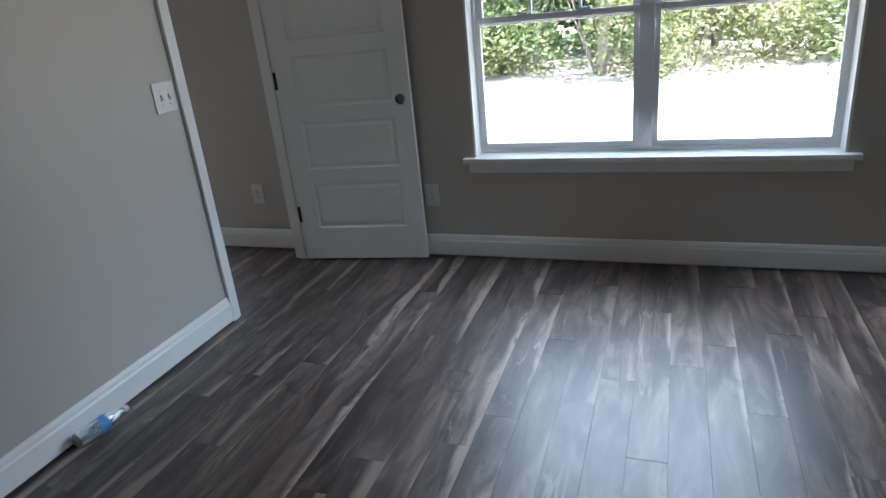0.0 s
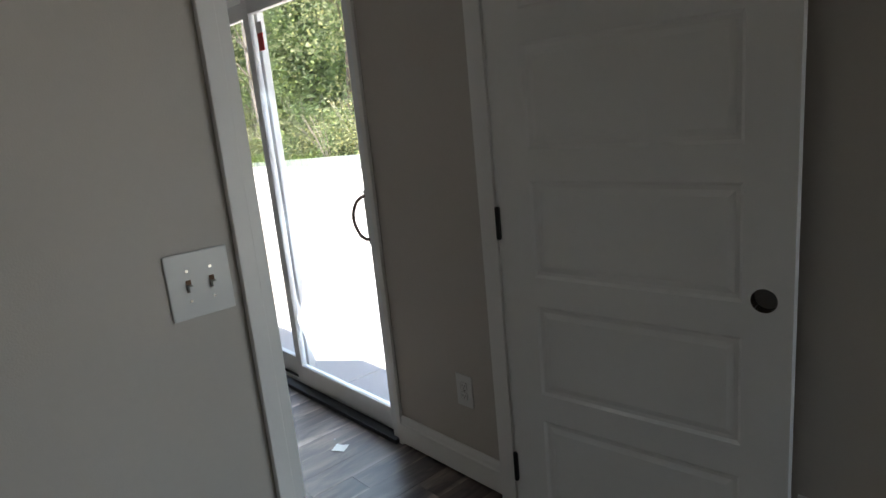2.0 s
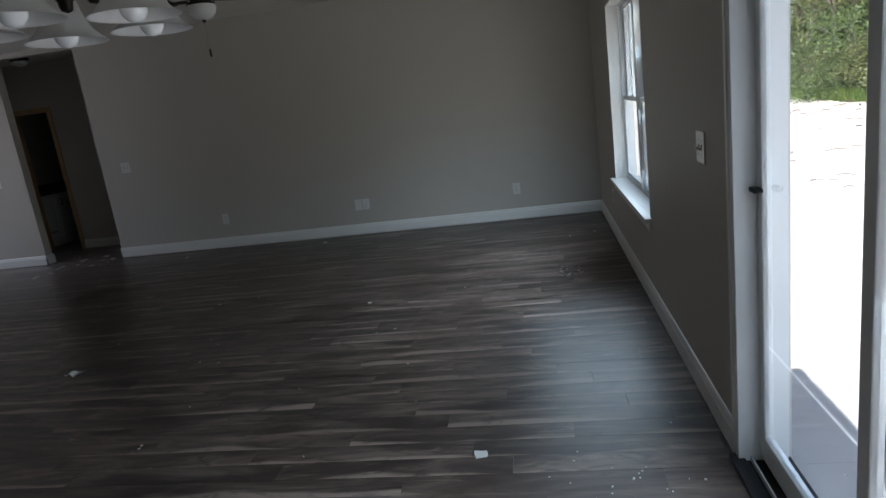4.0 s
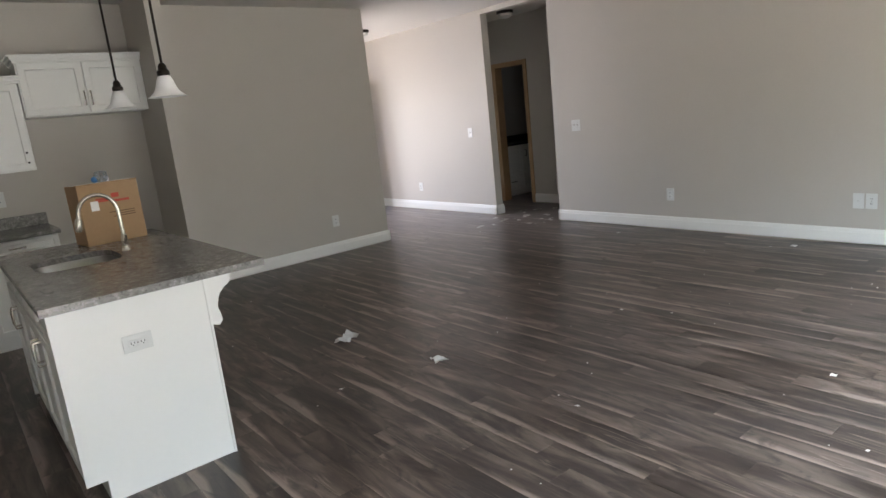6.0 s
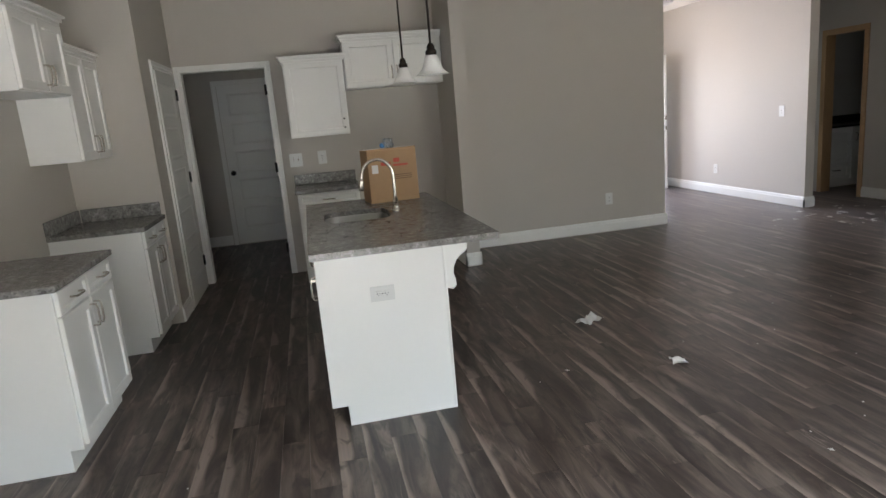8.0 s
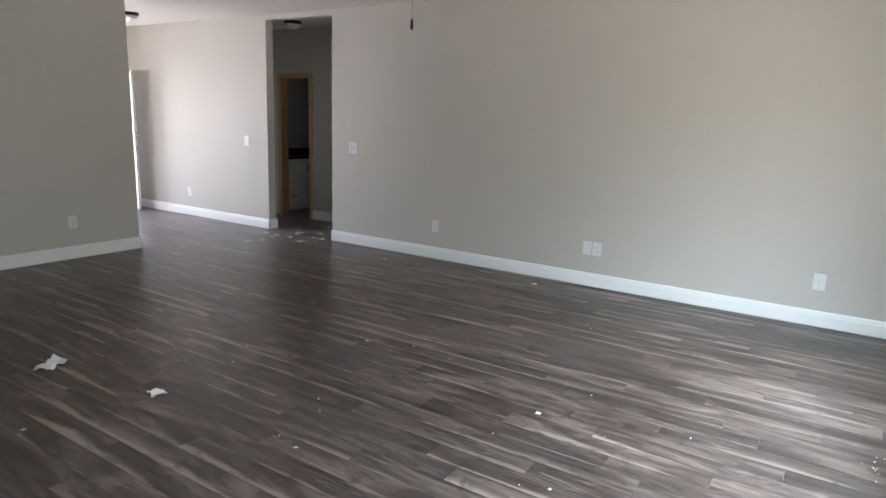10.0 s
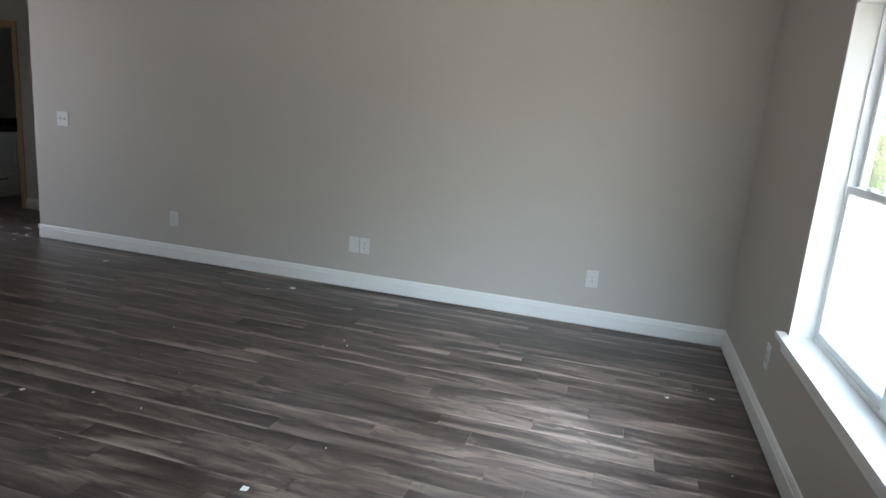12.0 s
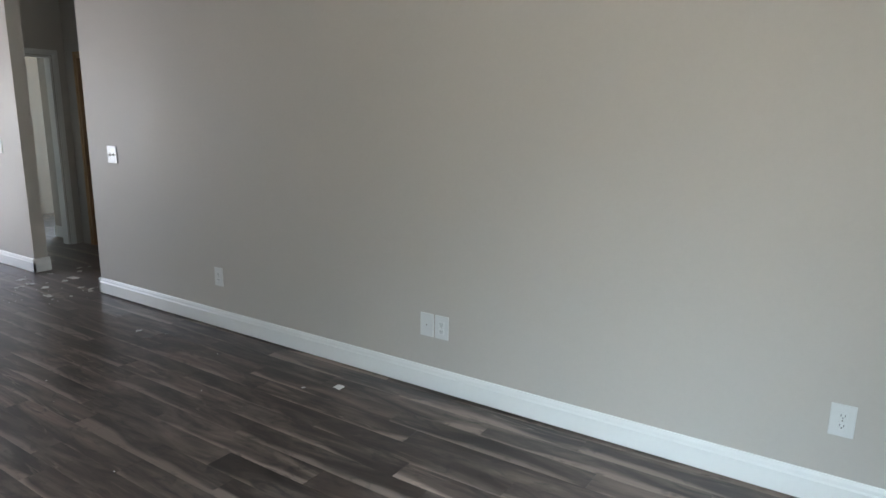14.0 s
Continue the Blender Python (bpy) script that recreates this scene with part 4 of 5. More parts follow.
far = [("drawer", -2.13, -1.83, 0.74, 0.85, (-1.98, 0.795)), ("drawer", -2.45, -2.14, 0.74, 0.85, (-2.29, 0.795)), ("door", -2.13, -1.83, 0.12, 0.73, (-2.10, 0.64)), ("door", -2.45, -2.14, 0.12, 0.73, (-2.17, 0.64))]
cabinet("base_cabinet", "white painted base cabinet beside the pantry", "y", KX, -1, -2.462, -1.81, 0, TOP - 0.032, 0.60, far, True)
cabinet("base_cabinet", "white painted base cabinet beside the fridge space", "x", YB, 1, -4.71, -4.14, 0, TOP - 0.032, 0.61, [("drawer", -4.70, -4.15, 0.74, 0.85, (-4.42, 0.795)), ("door", -4.70, -4.15, 0.12, 0.73, (-4.20, 0.64))], True)
cabinet("wall_cabinet", "white wall cabinet with crown moulding above the counter", "y", KX, -1, -2.462, -1.80, 1.365, 2.11, 0.33, [("door", -2.125, -1.81, 1.375, 2.045, (-2.10, 1.47)), ("door", -2.455, -2.135, 1.375, 2.045, (-2.16, 1.47))], crown_h=0.06)
cabinet("wall_cabinet", "short white wall cabinet above the range gap", "y", KX, -1, -1.79, -1.01, 1.78, 2.27, 0.35, [("door", -1.395, -1.02, 1.79, 2.205, (-1.37, 1.88)), ("door", -1.78, -1.405, 1.79, 2.205, (-1.43, 1.88))], crown_h=0.06)
switch_cabinet = cabinet("wall_cabinet", "white wall cabinet with crown moulding above the light switches", "x", YB, 1, -4.705, -4.15, 1.36, 2.105, 0.33, [("door", -4.695, -4.16, 1.37, 2.04, None)], crown_h=0.06)
for z in (1.425, 1.505):
    part("handle_screw", tube(bmesh.new(), [(-4.662, YB + 0.328, z), (-4.662, YB + 0.338, z)], [0.009, 0.006], 10), BLACK, switch_cabinet, "dark screw where a pull will go", smooth=True)
cabinet("wall_cabinet", "short white wall cabinet above the fridge space", "x", YB, 1, -5.655, -4.715, 1.775, 2.262, 0.33, [("door", -5.18, -4.725, 1.785, 2.195, (-5.16, 1.90)), ("door", -5.645, -5.19, 1.785, 2.195, (-5.21, 1.90))], crown_h=0.06)


def slab_top(name, label, rows):
    c = thing(name, label, "countertop", group="countertops")
    for nm, r in rows:
        part(nm, boxes(r, bevel=0.006), GRANITE, c)
    return c


slab_top("countertop", "speckled grey granite countertop on the base cabinet", [("slab", (-3.135, KX - 0.002, -1.015, -0.16, TOP - 0.032, TOP)), ("backsplash", (KX - 0.022, KX - 0.002, -1.015, -0.18, TOP + 0.0005, TOP + 0.10))])
slab_top("countertop", "speckled grey granite countertop beside the pantry", [("slab", (-3.135, KX - 0.002, -2.465, -1.79, TOP - 0.032, TOP)), ("backsplash", (KX - 0.022, KX - 0.002, -2.44, -1.79, TOP + 0.0005, TOP + 0.10)), ("side_splash", (-3.11, KX - 0.024, -2.466, -2.446, TOP + 0.0005, TOP + 0.10))])
slab_top("countertop", "speckled grey granite countertop beside the fridge space", [("slab", (-4.73, -4.12, YB + 0.002, YB + 0.645, TOP - 0.032, TOP)), ("backsplash", (-4.73, -4.12, YB + 0.002, YB + 0.022, TOP + 0.0005, TOP + 0.10))])

# island
isl = thing("kitchen_island", "white kitchen island with end panel and corbel", "kitchen island")
IX0, IX1, IY0, IY1 = -4.85, -4.235, -1.97, -0.172
part("end_panel", boxes((IX0, IX1 - 0.08, IY1 - 0.02, IY1, 0, 0.105), (IX0, IX1, IY1 - 0.02, IY1, 0.1051, TOP - 0.032)), CABINET, isl)
part("end_panel", boxes((IX0, IX1, IY0, IY0 + 0.02, 0, TOP - 0.032)), CABINET, isl)
part("back_panel", boxes((IX0 - 0.012, IX0, IY0, IY1 + 0.004, 0, TOP - 0.032), bevel=0.002), CABINET, isl)
part("body", boxes((IX0 + 0.001, IX1 - 0.02, IY0 + 0.021, IY1 - 0.021, 0.105, 0.62), (IX0 + 0.001, IX1 - 0.08, IY0 + 0.021, IY1 - 0.021, 0, 0.105)), CABINET, isl)
for k, (a, b) in enumerate(((IY1 - 0.46, IY1 - 0.03), (IY1 - 0.90, IY1 - 0.47), (IY1 - 1.34, IY1 - 0.91), (IY0 + 0.03, IY1 - 1.35))):
    d = shaker("door", "y", IX1 - 0.02, 1, a, b, 0.12, 0.70, isl)
    hb = bmesh.new()
    bar_pull(hb, "y", IX1 - 0.001, 1, b - 0.03 if k % 2 else a + 0.03, 0.60, 0.11, True)
    part("handle", hb, NICKEL, d, "brushed nickel pull", smooth=True)
    shaker("drawer_front", "y", IX1 - 0.02, 1, a, b, 0.71, 0.85, isl)
for y in (IY1 - 0.03, IY0 + 0.10, (IY0 + IY1) / 2):
    cb = bmesh.new()
    prof = [(0, 0), (0, -0.225), (0.030, -0.235), (0.046, -0.215), (0.044, -0.185), (0.036, -0.155), (0.040, -0.120), (0.055, -0.090), (0.080, -0.064), (0.098, -0.055), (0.112, -0.040), (0.116, 0)]
    rings = [[cb.verts.new((IX0 - 0.0125 - d, yy, TOP - 0.0325 + z)) for d, z in prof] for yy in (y - 0.03, y + 0.03)]
    for i in range(len(prof)):
        j = (i + 1) % len(prof)
        cb.faces.new((rings[0][i], rings[0][j], rings[1][j], rings[1][i]))
    cb.faces.new(rings[0])
    cb.faces.new(rings[1][::-1])
    part("corbel", cb, CABINET, isl, "carved white corbel")
plate("outlet", (-4.54, IY1, 0.655), (0, 1), "outlets", 0.118, 0.075)

# island top with the sink cut through it
SX0, SX1, SY0, SY1 = -4.735, -4.325, -1.46, -0.98
top = thing("island_countertop", "speckled grey granite island top with overhang", "countertop", group="countertops")
tb = bmesh.new()
CX0, CX1, CY0, CY1 = -5.13, -4.215, -2.02, -0.125
zt, zb = TOP, TOP - 0.032
outer = [(CX0, CY0), (CX1, CY0), (CX1, CY1), (CX0, CY1)]
rim = []
for k in range(24):
    a = 2 * math.pi * k / 24
    q = 4.5
    cx, cy = math.copysign(abs(math.cos(a)) ** (2 / q), math.cos(a)), math.copysign(abs(math.sin(a)) ** (2 / q), math.sin(a))
    rim.append(((SX0 + SX1) / 2 + cx * (SX1 - SX0) / 2, (SY0 + SY1) / 2 + cy * (SY1 - SY0) / 2))
dirs = [math.atan2(p[1] - (SY0 + SY1) / 2, p[0] - (SX0 + SX1) / 2) for p in rim]


def edge_point(a):
    cx, cy = (SX0 + SX1) / 2, (SY0 + SY1) / 2
    dx, dy = math.cos(a), math.sin(a)
    tx = ((CX1 if dx > 0 else CX0) - cx) / dx if abs(dx) > 1e-9 else 1e9
    ty = ((CY1 if dy > 0 else CY0) - cy) / dy if abs(dy) > 1e-9 else 1e9
    s = min(tx, ty)
    return cx + s * dx, cy + s * dy


angles = sorted(set(dirs) | {math.atan2(y - (SY0 + SY1) / 2, x - (SX0 + SX1) / 2) for x, y in outer})


def rim_point(a):
    cx, cy = (SX0 + SX1) / 2, (SY0 + SY1) / 2
    q, ex, ey = 4.5, (SX1 - SX0) / 2, (SY1 - SY0) / 2
    s = (abs(math.cos(a) / ex) ** q + abs(math.sin(a) / ey) ** q) ** (-1 / q)
    return cx + s * math.cos(a), cy + s * math.sin(a)


loops = []
for pt, z in ((edge_point, zb), (edge_point, zt), (rim_point, zt), (rim_point, zb)):
    loops.append([tb.verts.new((*pt(a), z)) for a in angles])
n = len(angles)
for a, b in zip(loops, loops[1:] + loops[:1]):
    for i in range(n):
        tb.faces.new((a[i], a[(i + 1) % n], b[(i + 1) % n], b[i]))
part("slab", tb, GRANITE, top)
sink = thing("kitchen_sink", "stainless steel undermount sink in the island", "sink")
sb = bmesh.new()
rows = []
for f, z in ((1.03, zb), (1.0, zb - 0.001), (0.97, zb - 0.02), (0.95, zb - 0.16), (0.88, zb - 0.19), (0.12, zb - 0.197)):
    cx, cy = (SX0 + SX1) / 2, (SY0 + SY1) / 2
    rows.append([sb.verts.new((cx + f * (rim_point(a)[0] - cx), cy + f * (rim_point(a)[1] - cy), z)) for a in angles])
for a, b in zip(rows, rows[1:]):
    for i in range(n):
        sb.faces.new((a[i], a[(i + 1) % n], b[(i + 1) % n], b[i]))
sb.faces.new(rows[-1])
part("basin", sb, STEEL, sink, smooth=True)
part("drain", lathe(bmesh.new(), [(0.0, 0.006), (0.03, 0.006), (0.044, 0.003), (0.045, 0.0)], 20, Matrix.Translation(((SX0 + SX1) / 2, (SY0 + SY1) / 2, zb - 0.197))), STEEL, sink, smooth=True)
FX, FY = -4.785, -1.22
tap = thing("kitchen_faucet", "brushed nickel gooseneck faucet with pull-down head", "faucet", pose(FX, FY, TOP) @ Matrix.Scale(0.87, 4))
part("base", lathe(bmesh.new(), [(0.0, 0.0), (0.030, 0.0), (0.030, 0.008), (0.024, 0.016), (0.021, 0.05), (0.025, 0.06), (0.022, 0.075), (0.015, 0.105), (0.0, 0.11)], 20), NICKEL, tap, smooth=True)
nb = bmesh.new()
pts = [(0, 0, 0.09), (0, 0, 0.26)] + [(0.115 - 0.115 * math.cos(a), 0, 0.26 + 0.125 * math.sin(a)) for a in [math.pi * k / 14 for k in range(1, 14)]] + [(0.232, 0, 0.25)]
tube(nb, pts, 0.0125, 12)
part("neck", nb, NICKEL, tap, smooth=True)
part("spray_head", lathe(bmesh.new(), [(0.0, 0.0), (0.016, 0.0), (0.022, -0.02), (0.021, -0.075), (0.017, -0.085), (0.0, -0.085)], 16, Matrix.Translation((0.234, 0, 0.255)) @ Matrix.Rotation(radians(-6), 4, "Y")), NICKEL, tap, smooth=True)
lb = bmesh.new()
tube(lb, [(0, 0.02, 0.065), (0, 0.045, 0.075), (0.0, 0.075, 0.115)], [0.009, 0.008, 0.006], 8)
part("lever", lb, NICKEL, tap, smooth=True)
part("tag", boxes((0.105, 0.15, 0.012, 0.014, 0.285, 0.345)), PAPER, tap, "white paper tag")

# cardboard box on the island
bx = thing("cardboard_box", "brown cardboard carton with red print, standing on the island", "box", pose(-4.835, -1.80, TOP, 0, 0, 7) @ Matrix.Diagonal((0.89, 0.95, 0.92, 1)))
part("carton", boxes((-0.20, 0.20, -0.12, 0.12, 0, 0.40), bevel=0.004), CARD, bx)
part("flap", boxes((-0.20, 0.20, 0.116, 0.122, 0.402, 0.410), (-0.20, 0.20, -0.01, 0.118, 0.4005, 0.404)), CARD, bx)
part("tape", boxes((-0.20, 0.20, -0.03, 0.03, 0.4045, 0.4055)), PAPER, bx)
part("print", boxes((-0.125, -0.005, 0.1205, 0.1215, 0.27, 0.285), (0.015, 0.095, 0.1205, 0.1215, 0.28, 0.305), (-0.06, -0.01, 0.1205, 0.1215, 0.30, 0.33)), REDINK, bx, "red print")
part("small_print", boxes((-0.15, 0.02, 0.1205, 0.1212, 0.20, 0.206), (-0.15, -0.02, 0.1205, 0.1212, 0.185, 0.191), (-0.15, 0.0, 0.1205, 0.1212, 0.17, 0.176)), DARKINK, bx)
wad = bmesh.new()
bmesh.ops.create_icosphere(wad, subdivisions=3, radius=0.045, matrix=Matrix.Translation((0.0, 0.02, 0.435)))
for v in wad.verts:
    v.co += 0.022 * Vector((noise.noise(v.co * 40), noise.noise(v.co * 40 + Vector((9, 0, 0))), noise.noise(v.co * 40 + Vector((0, 9, 0)))))
bag = thing("crumpled_bag", "crumpled pale plastic bag on the carton", "bag", pose(-4.835, -1.80, TOP - 0.035, 0, 0, 7))
part("bag_wad", wad, PLASTIC, bag)
wad = bmesh.new()
bmesh.ops.create_icosphere(wad, subdivisions=2, radius=0.02, matrix=Matrix.Translation((0.04, 0.03, 0.43)))
part("blue_label", wad, BLUE, bag)

# ---- lamps (all off) ----
BELL = [(0.022, 0.0), (0.032, -0.008), (0.041, -0.026), (0.047, -0.050), (0.054, -0.074), (0.065, -0.096), (0.081, -0.114), (0.094, -0.124), (0.099, -0.127)]
BELL_IN = [(r - 0.004, z) for r, z in BELL]


def bell_shade(parent, m):
    sb = bmesh.new()
    lathe(sb, BELL + BELL_IN[::-1], 36, m, 0.0)
    return part("shade", sb, FROST, parent, "white frosted bell-shaped glass shade", smooth=True)


def pendant(x, y, z):
    p = thing("pendant_lamp", "dark bronze pendant lamp with white glass bell shade", "pendant lamp", pose(x, y, 0), "pendants over the island")
    part("canopy", lathe(bmesh.new(), [(0.0, H - 0.001), (0.062, H - 0.001), (0.060, H - 0.012), (0.03, H - 0.026), (0.0, H - 0.027)], 24), BRONZE, p, smooth=True)
    part("rod", tube(bmesh.new(), [(0, 0, z + 0.05), (0, 0, H - 0.02)], 0.006, 10), BRONZE, p, smooth=True)
    part("socket_cap", lathe(bmesh.new(), [(0.0, 0.065), (0.014, 0.062), (0.024, 0.048), (0.026, 0.030), (0.036, 0.020), (0.036, 0.002), (0.026, -0.006), (0.0, -0.006)], 20, Matrix.Translation((0, 0, z)) @ Matrix.Diagonal((0.78, 0.78, 0.85, 1))), BRONZE, p, smooth=True)
    bell_shade(p, Matrix.Translation((0, 0, z)) @ Matrix.Diagonal((0.86, 0.86, 0.76, 1)))
    part("bulb", lathe(bmesh.new(), [(0.013, -0.01), (0.015, -0.03), (0.024, -0.055), (0.029, -0.075), (0.028, -0.095), (0.018, -0.108), (0.0, -0.112)], 16, Matrix.Translation((0, 0, z)) @ Matrix.Diagonal((0.8, 0.8, 0.8, 1))), BULB, p, smooth=True)


pendant(-4.93, -0.42, 1.765)
pendant(-4.92, -1.25, 1.775)

CHX, CHY, CHZ = -4.045, 1.94, 1.882
ch = thing("chandelier", "dark bronze chandelier with five white glass bell shades", "chandelier", pose(CHX, CHY, 0))
part("canopy", lathe(bmesh.new(), [(0.0, H - 0.001), (0.065, H - 0.001), (0.06, H - 0.015), (0.03, H - 0.03), (0.0, H - 0.031)], 24), BRONZE, ch, smooth=True)
part("stem", tube(bmesh.new(), [(0, 0, CHZ + 0.1), (0, 0, H - 0.02)], 0.009, 10), BRONZE, ch, smooth=True)
part("hub", lathe(bmesh.new(), [(0.0, -0.10), (0.012, -0.095), (0.016, -0.075), (0.034, -0.055), (0.040, -0.02), (0.026, 0.02), (0.016, 0.06), (0.024, 0.10), (0.016, 0.14), (0.0, 0.15)], 20, Matrix.Translation((0, 0, CHZ))), BRONZE, ch, smooth=True)
for k in range(5):
    a = radians(-138.5 - 72 * k)
    dx, dy = math.cos(a), math.sin(a)
    ab = bmesh.new()
    tube(ab, [(dx * r, dy * r, CHZ + z) for r, z in ((0.03, -0.03), (0.06, -0.07), (0.10, -0.07), (0.135, -0.03), (0.16, 0.03), (0.18, 0.055), (0.193, 0.045), (0.195, 0.0))], 0.0075, 8)
    part("arm", ab, BRONZE, ch, smooth=True)
    m = Matrix.Translation((dx * 0.195, dy * 0.195, CHZ - 0.01))
    part("socket_cap", lathe(bmesh.new(), [(0.0, 0.03), (0.02, 0.025), (0.033, 0.012), (0.033, -0.004), (0.0, -0.006)], 18, m), BRONZE, ch, smooth=True)
    bell_shade(ch, m)
    part("bulb", lathe(bmesh.new(), [(0.013, -0.01), (0.015, -0.045), (0.024, -0.072), (0.029, -0.092), (0.030, -0.108), (0.027, -0.124), (0.018, -0.136), (0.008, -0.141), (0.0, -0.142)], 16, m), BULB, ch, smooth=True)

FANX, FANY = -7.22, 0.66
fan = thing("ceiling_fan", "dark bronze ceiling fan with white light bowl and pull chain", "ceiling fan", pose(FANX, FANY, 0))
part("canopy", lathe(bmesh.new(), [(0.0, H - 0.001), (0.07, H - 0.001), (0.068, H - 0.03), (0.03, H - 0.055), (0.0, H - 0.056)], 24), BRONZE, fan, smooth=True)
part("downrod", tube(bmesh.new(), [(0, 0, 2.55), (0, 0, H - 0.04)], 0.012, 10), BRONZE, fan, smooth=True)
part("motor", lathe(bmesh.new(), [(0.0, 2.575), (0.05, 2.57), (0.105, 2.53), (0.115, 2.48), (0.10, 2.43), (0.075, 2.41), (0.075, 2.385), (0.10, 2.378), (0.10, 2.362), (0.0, 2.362)], 28), BRONZE, fan, smooth=True)
part("light_bowl", lathe(bmesh.new(), [(0.098, 2.364), (0.102, 2.342), (0.092, 2.305), (0.066, 2.276), (0.03, 2.262), (0.0, 2.260)], 28), FROST, fan, smooth=True)
part("finial", lathe(bmesh.new(), [(0.016, 2.263), (0.016, 2.255), (0.009, 2.247), (0.0, 2.239)], 14), BRONZE, fan, smooth=True)
part("pull_chain", tube(bmesh.new(), [(0.0, 0, 2.245), (0.0, 0, 2.06)], 0.0016, 6), NICKEL, fan)
part("chain_pull", tube(bmesh.new(), [(0.0, 0, 2.06), (0, 0, 2.05), (0, 0, 2.01), (0, 0, 2.0)], [0.004, 0.007, 0.009, 0.004], 8), BRONZE, fan, smooth=True)
for k in range(5):
    m = Matrix.Rotation(radians(60 + 72 * k), 4, "Z") @ Matrix.Translation((0, 0, 2.405)) @ Matrix.Rotation(radians(11), 4, "X")
    bb = boxes((0.20, 0.66, -0.062, 0.062, -0.003, 0.003), bevel=0.0028)
    bb.transform(m)
    part("blade", bb, BLADE, fan)
    ib = boxes((0.09, 0.25, -0.022, 0.022, -0.012, -0.0035), bevel=0.003)
    ib.transform(m)
    part("blade_iron", ib, BRONZE, fan)

for x, y in ((-9.18, -5.27), (-10.50, -3.70)):
    fl = thing("flush_lamp", "dark bronze flush ceiling lamp with frosted bowl", "ceiling lamp", pose(x, y, 0), "flush lamps")
    part("pan", lathe(bmesh.new(), [(0.0, H - 0.001), (0.115, H - 0.001), (0.115, H - 0.03), (0.10, H - 0.04), (0.0, H - 0.04)], 28), BRONZE, fl, smooth=True)
    part("bowl", lathe(bmesh.new(), [(0.097, H - 0.04), (0.09, H - 0.07), (0.055, H - 0.095), (0.0, H - 0.108)], 28), FROST, fl, smooth=True)

# ---- bath beyond the hall ----
vanity = thing("bath_vanity", "white bath vanity with dark stone top", "vanity")
part("body", boxes((-12.6, -11.13, -5.27, -4.68, 0.09, 0.82), (-12.6, -11.13, -5.27, -4.74, 0, 0.09)), CABINET, vanity)
for k in range(3):
    a = -12.59 + 0.487 * k
    b = a + 0.477
    d = shaker("door", "x", -4.68, 1, a, b, 0.34, 0.80, vanity)
    hb = bmesh.new()
    bar_pull(hb, "x", -4.661, 1, b - 0.06, 0.68, 0.10, True)
    part("handle", hb, BLACK, d, "dark pull", smooth=True)
    d = shaker("drawer_front", "x", -4.68, 1, a, b, 0.11, 0.33, vanity)
    hb = bmesh.new()
    bar_pull(hb, "x", -4.661, 1, (a + b) / 2, 0.24, 0.10, False)
    part("handle", hb, BLACK, d, "dark pull", smooth=True)
part("top", boxes((-12.62, -11.125, -5.275, -4.65, 0.821, 0.853), (-12.62, -11.125, -5.275, -5.255, 0.8535, 0.95), bevel=0.003), DARKTOP, vanity, "black stone top")

# ---- litter on the floor ----
random.seed(5)
bot = thing("water_bottle", "crushed clear plastic water bottle lying by the baseboard", "bottle", pose(-2.228, 1.665, 0.034, 0, 0, 84))
bb = bmesh.new()
lathe(bb, [(0.0, 0.0), (0.030, 0.002), (0.032, 0.02), (0.031, 0.05), (0.032, 0.09), (0.030, 0.13), (0.022, 0.165), (0.013, 0.19), (0.013, 0.205)], 20, Matrix.Rotation(radians(90), 4, "Y"))
for v in bb.verts:
    v.co += 0.005 * Vector((0, noise.noise(v.co * 45), noise.noise(v.co * 45 + Vector((5, 5, 5)))))
part("bottle_body", bb, PLASTIC, bot, smooth=True)
part("cap", lathe(bmesh.new(), [(0.0, 0.222), (0.014, 0.222), (0.015, 0.204), (0.0, 0.204)], 16, Matrix.Rotation(radians(90), 4, "Y")), PAPER, bot, "white bottle cap", smooth=True)
part("bottle_label", lathe(bmesh.new(), [(0.0335, 0.085), (0.0335, 0.125)], 20, Matrix.Rotation(radians(90), 4, "Y")), BLUE, bot, "blue paper label", smooth=True)


def scrap(name, label, x, y, size, lift=0.02, ang=0.0, mat=PAPER, long=1.0):
    sb = bmesh.new()
    bmesh.ops.create_grid(sb, x_segments=7, y_segments=7, size=size / 2)
    off = Vector((random.uniform(0, 50), random.uniform(0, 50), 0))
    for v in sb.verts:
        v.co.x *= long * (1 + 0.35 * noise.noise(v.co * 14 + off))
        v.co.y *= 1 + 0.45 * noise.noise(v.co * 17 - off)
        v.co.z = 0.0025 + lift * abs(noise.noise(v.co * 16 + off))
    ob = part(name, sb, mat, None, label)
    ob.matrix_basis = pose(x, y, 0, 0, 0, ang)
    md = ob.modifiers.new("thick", "SOLIDIFY")
    md.thickness = 0.001
    tagged(ob, "", "litter", "litter on the floor")
    return ob


scrap("plastic_film", "torn piece of white plastic film on the floor", -6.02, -1.08, 0.12, 0.05, 30, long=1.5)
scrap("paper_scrap", "folded scrap of white paper on the floor", -6.16, -0.23, 0.085, 0.05, 70)
scrap("paper_scrap", "small white card scrap on the floor", -5.01, 2.62, 0.055, 0.004, 8)
scrap("paper_scrap", "small white card scrap by the patio door", -3.32, 3.42, 0.06, 0.004, 35)
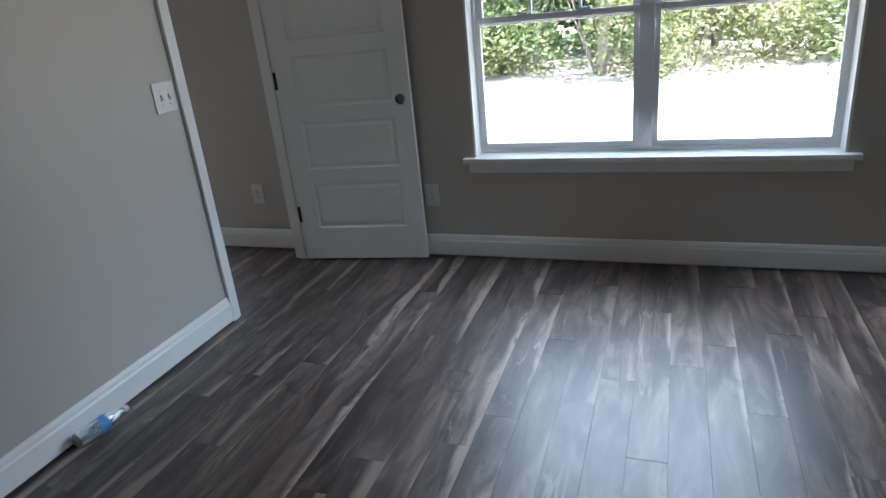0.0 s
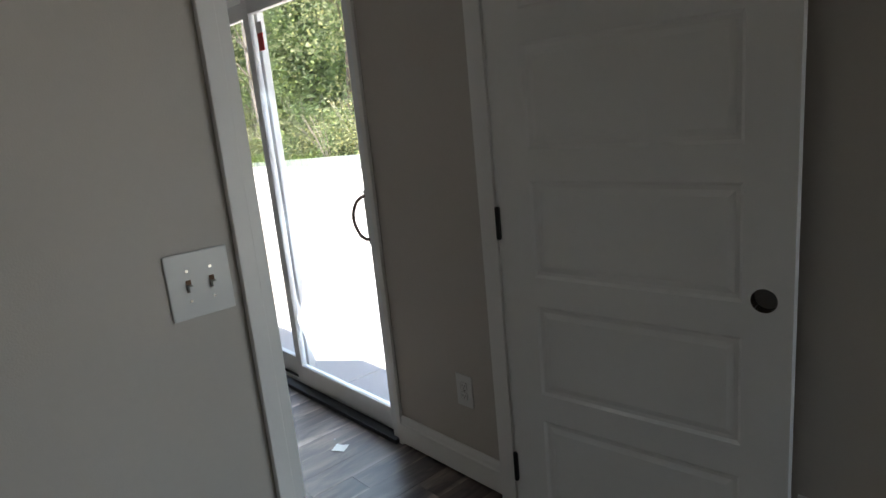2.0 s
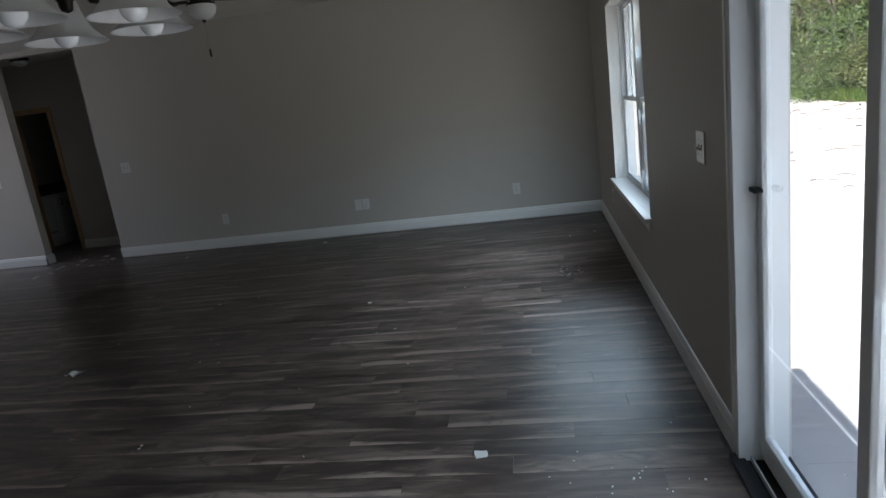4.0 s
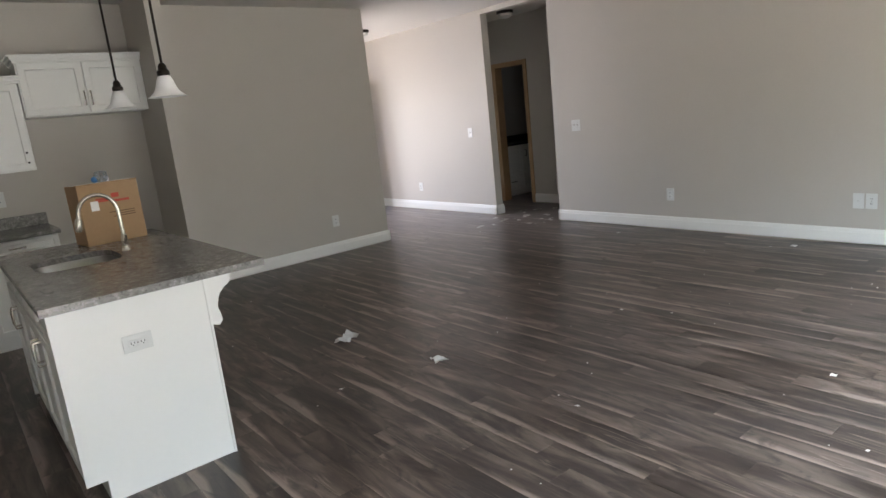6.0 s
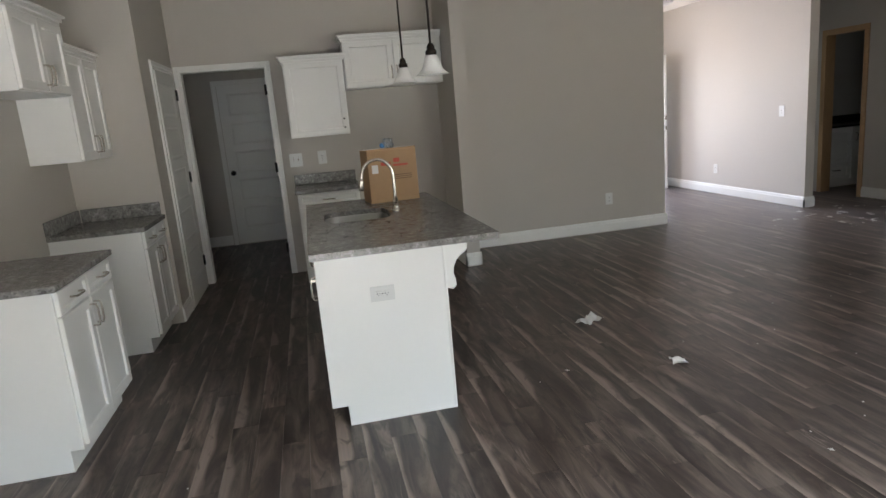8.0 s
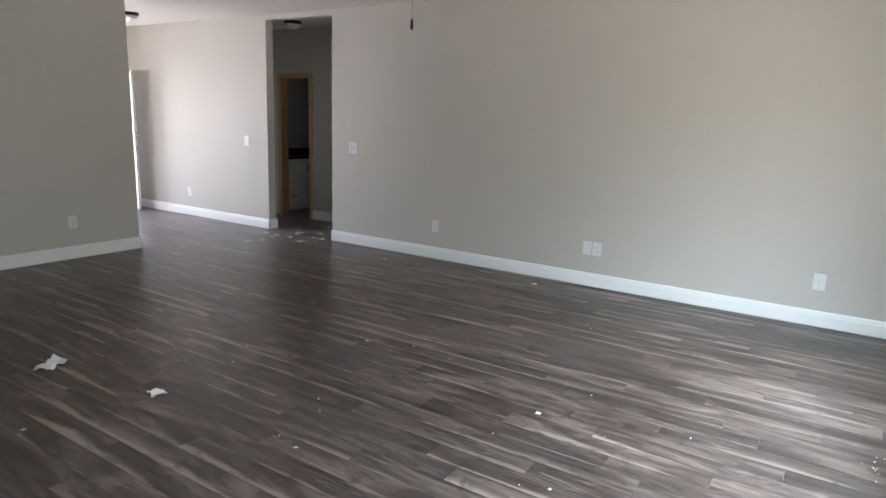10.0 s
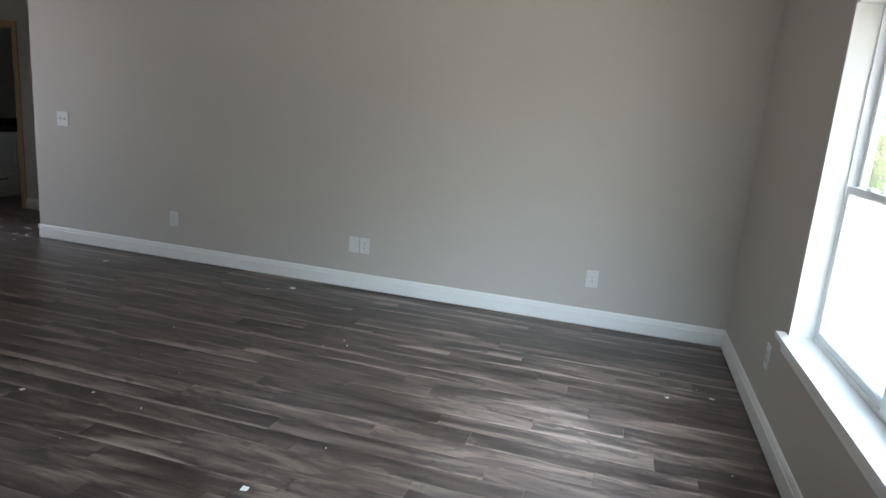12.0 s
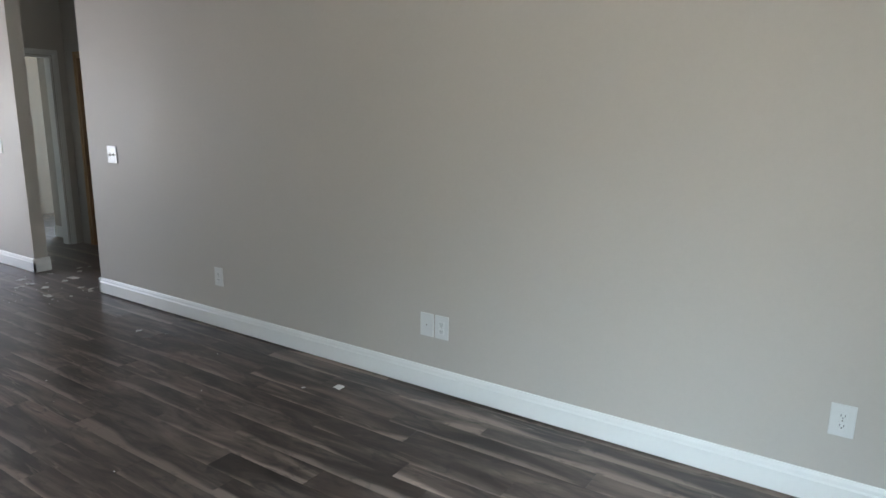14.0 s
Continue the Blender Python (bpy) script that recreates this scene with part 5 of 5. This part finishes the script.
crumbs = [(-7.515, 0.123, 0.022), (-7.63, 0.437, 0.015), (-5.544, -0.359, 0.022), (-6.204, 0.791, 0.02), (-7.231, 1.554, 0.028), (-9.62, -1.4, 0.04), (-9.72, 0.35, 0.05), (-9.6, 0.2, 0.02), (-8.9, 3.2, 0.02), (-9.0, 3.45, 0.025), (-6.6, 1.9, 0.015), (-4.7, 2.45, 0.02), (-4.2, 1.6, 0.02), (-5.2, 0.9, 0.015)]
for x, y, s in crumbs:
    scrap("debris_chip", "small chip of white drywall debris on the floor", x, y, s, 0.012, random.uniform(0, 360))
for _ in range(48):
    x, y = random.gauss(-10.05, 0.35), random.uniform(-3.55, -2.45)
    scrap("debris_chip", "small chip of white drywall debris on the floor", x, y, random.uniform(0.018, 0.06), 0.014, random.uniform(0, 360))
bits = bmesh.new()
for cx, cy, r, n in ((-7.62, 3.11, 0.085, 30), (-4.75, 3.2, 0.2, 22), (-9.9, -3.0, 0.5, 60), (-6.5, 0.5, 3.0, 90), (-4.0, 3.2, 0.4, 20)):
    for _ in range(n):
        px, py, s = random.gauss(cx, r), random.gauss(cy, r * 0.7), random.uniform(0.0025, 0.007)
        if px < XF + 0.05 or py > YW - 0.06 or (px > -5.2 and py < 0.1):
            continue
        m = Matrix.LocRotScale((px, py, s * 0.35), Euler((random.uniform(-0.2, 0.2), random.uniform(-0.2, 0.2), random.uniform(0, 6))), (s * random.uniform(0.7, 1.8), s, s * 0.6))
        bmesh.ops.create_cube(bits, size=1, matrix=m)
tagged(part("dust_crumbs", bits, PAPER, None, "scattered crumbs of drywall dust on the floor"), "", "debris", "", "stuff")

# ---- plank floor ----
PW, PL, GAP = 0.127, 1.02, 0.0008
floor = thing("floor", "dark grey-brown wood-look vinyl plank floor", "floor", kind="structure")
pm = mesh_of("plank", boxes((-0.5, 0.5, -0.5, 0.5, -1.0, 0.0)), PLANK)
me_v = [v.co.copy() for v in pm.vertices]
random.seed(3)
joined_v, joined_f = [], []
areas = [(XD - 0.115, 2.40, -0.75, YW), (XF, XG - 0.0, YB, YW), (XH - 1.0, XF, -4.75, -1.2), (-13.0, -11.0, -4.75, -2.72), (XF, -8.22, -7.25, YB), (-4.98, -2.52, -5.85, YB), (-13.0, XH, -7.25, -4.75), (-8.22, -5.22, -7.25, YC)]
count = 0
for ai, (ax0, ax1, ay0, ay1) in enumerate(areas):
    k0 = math.floor((ax0 + 13.0) / PW)
    x = -13.0 + k0 * PW
    while x < ax1:
        u0, u1 = max(x, ax0), min(x + PW, ax1)
        k = round((x + 13.0) / PW)
        y = -9.0 + ((k * 0.437 + 0.13 * (k % 3)) % 1.0) * PL
        while y < ay1:
            v0, v1 = max(y, ay0), min(y + PL, ay1)
            y += PL
            if v1 - v0 < 0.004 or u1 - u0 < 0.004:
                continue
            cx, cy = (u0 + u1) / 2, (v0 + v1) / 2
            sx, sy = u1 - u0 - GAP, v1 - v0 - GAP
            nearby = (ai == 0 and -2.3 < cx < 0.4 and cy > 1.2) or (ai == 1 and cy > 0.2 and cx < -3.0)
            z = random.uniform(-0.0005, 0.0005)
            if nearby and count < 300:
                p = new("plank", pm)
                p.parent = floor
                p.location, p.scale = (cx, cy, z), (sx, sy, 0.012)
                count += 1
            else:
                b = len(joined_v)
                joined_v += [(cx + c.x * sx, cy + c.y * sy, z + c.z * 0.012) for c in me_v]
                joined_f += [tuple(b + i for i in p.vertices) for p in pm.polygons]
        x += PW
jm = bpy.data.meshes.new("planks_beyond")
jm.from_pydata(joined_v, [], joined_f)
jm.materials.append(PLANKS)
rest = new("planks_beyond", jm)
rest.parent = floor
tagged(rest, "", "", "", "stuff")
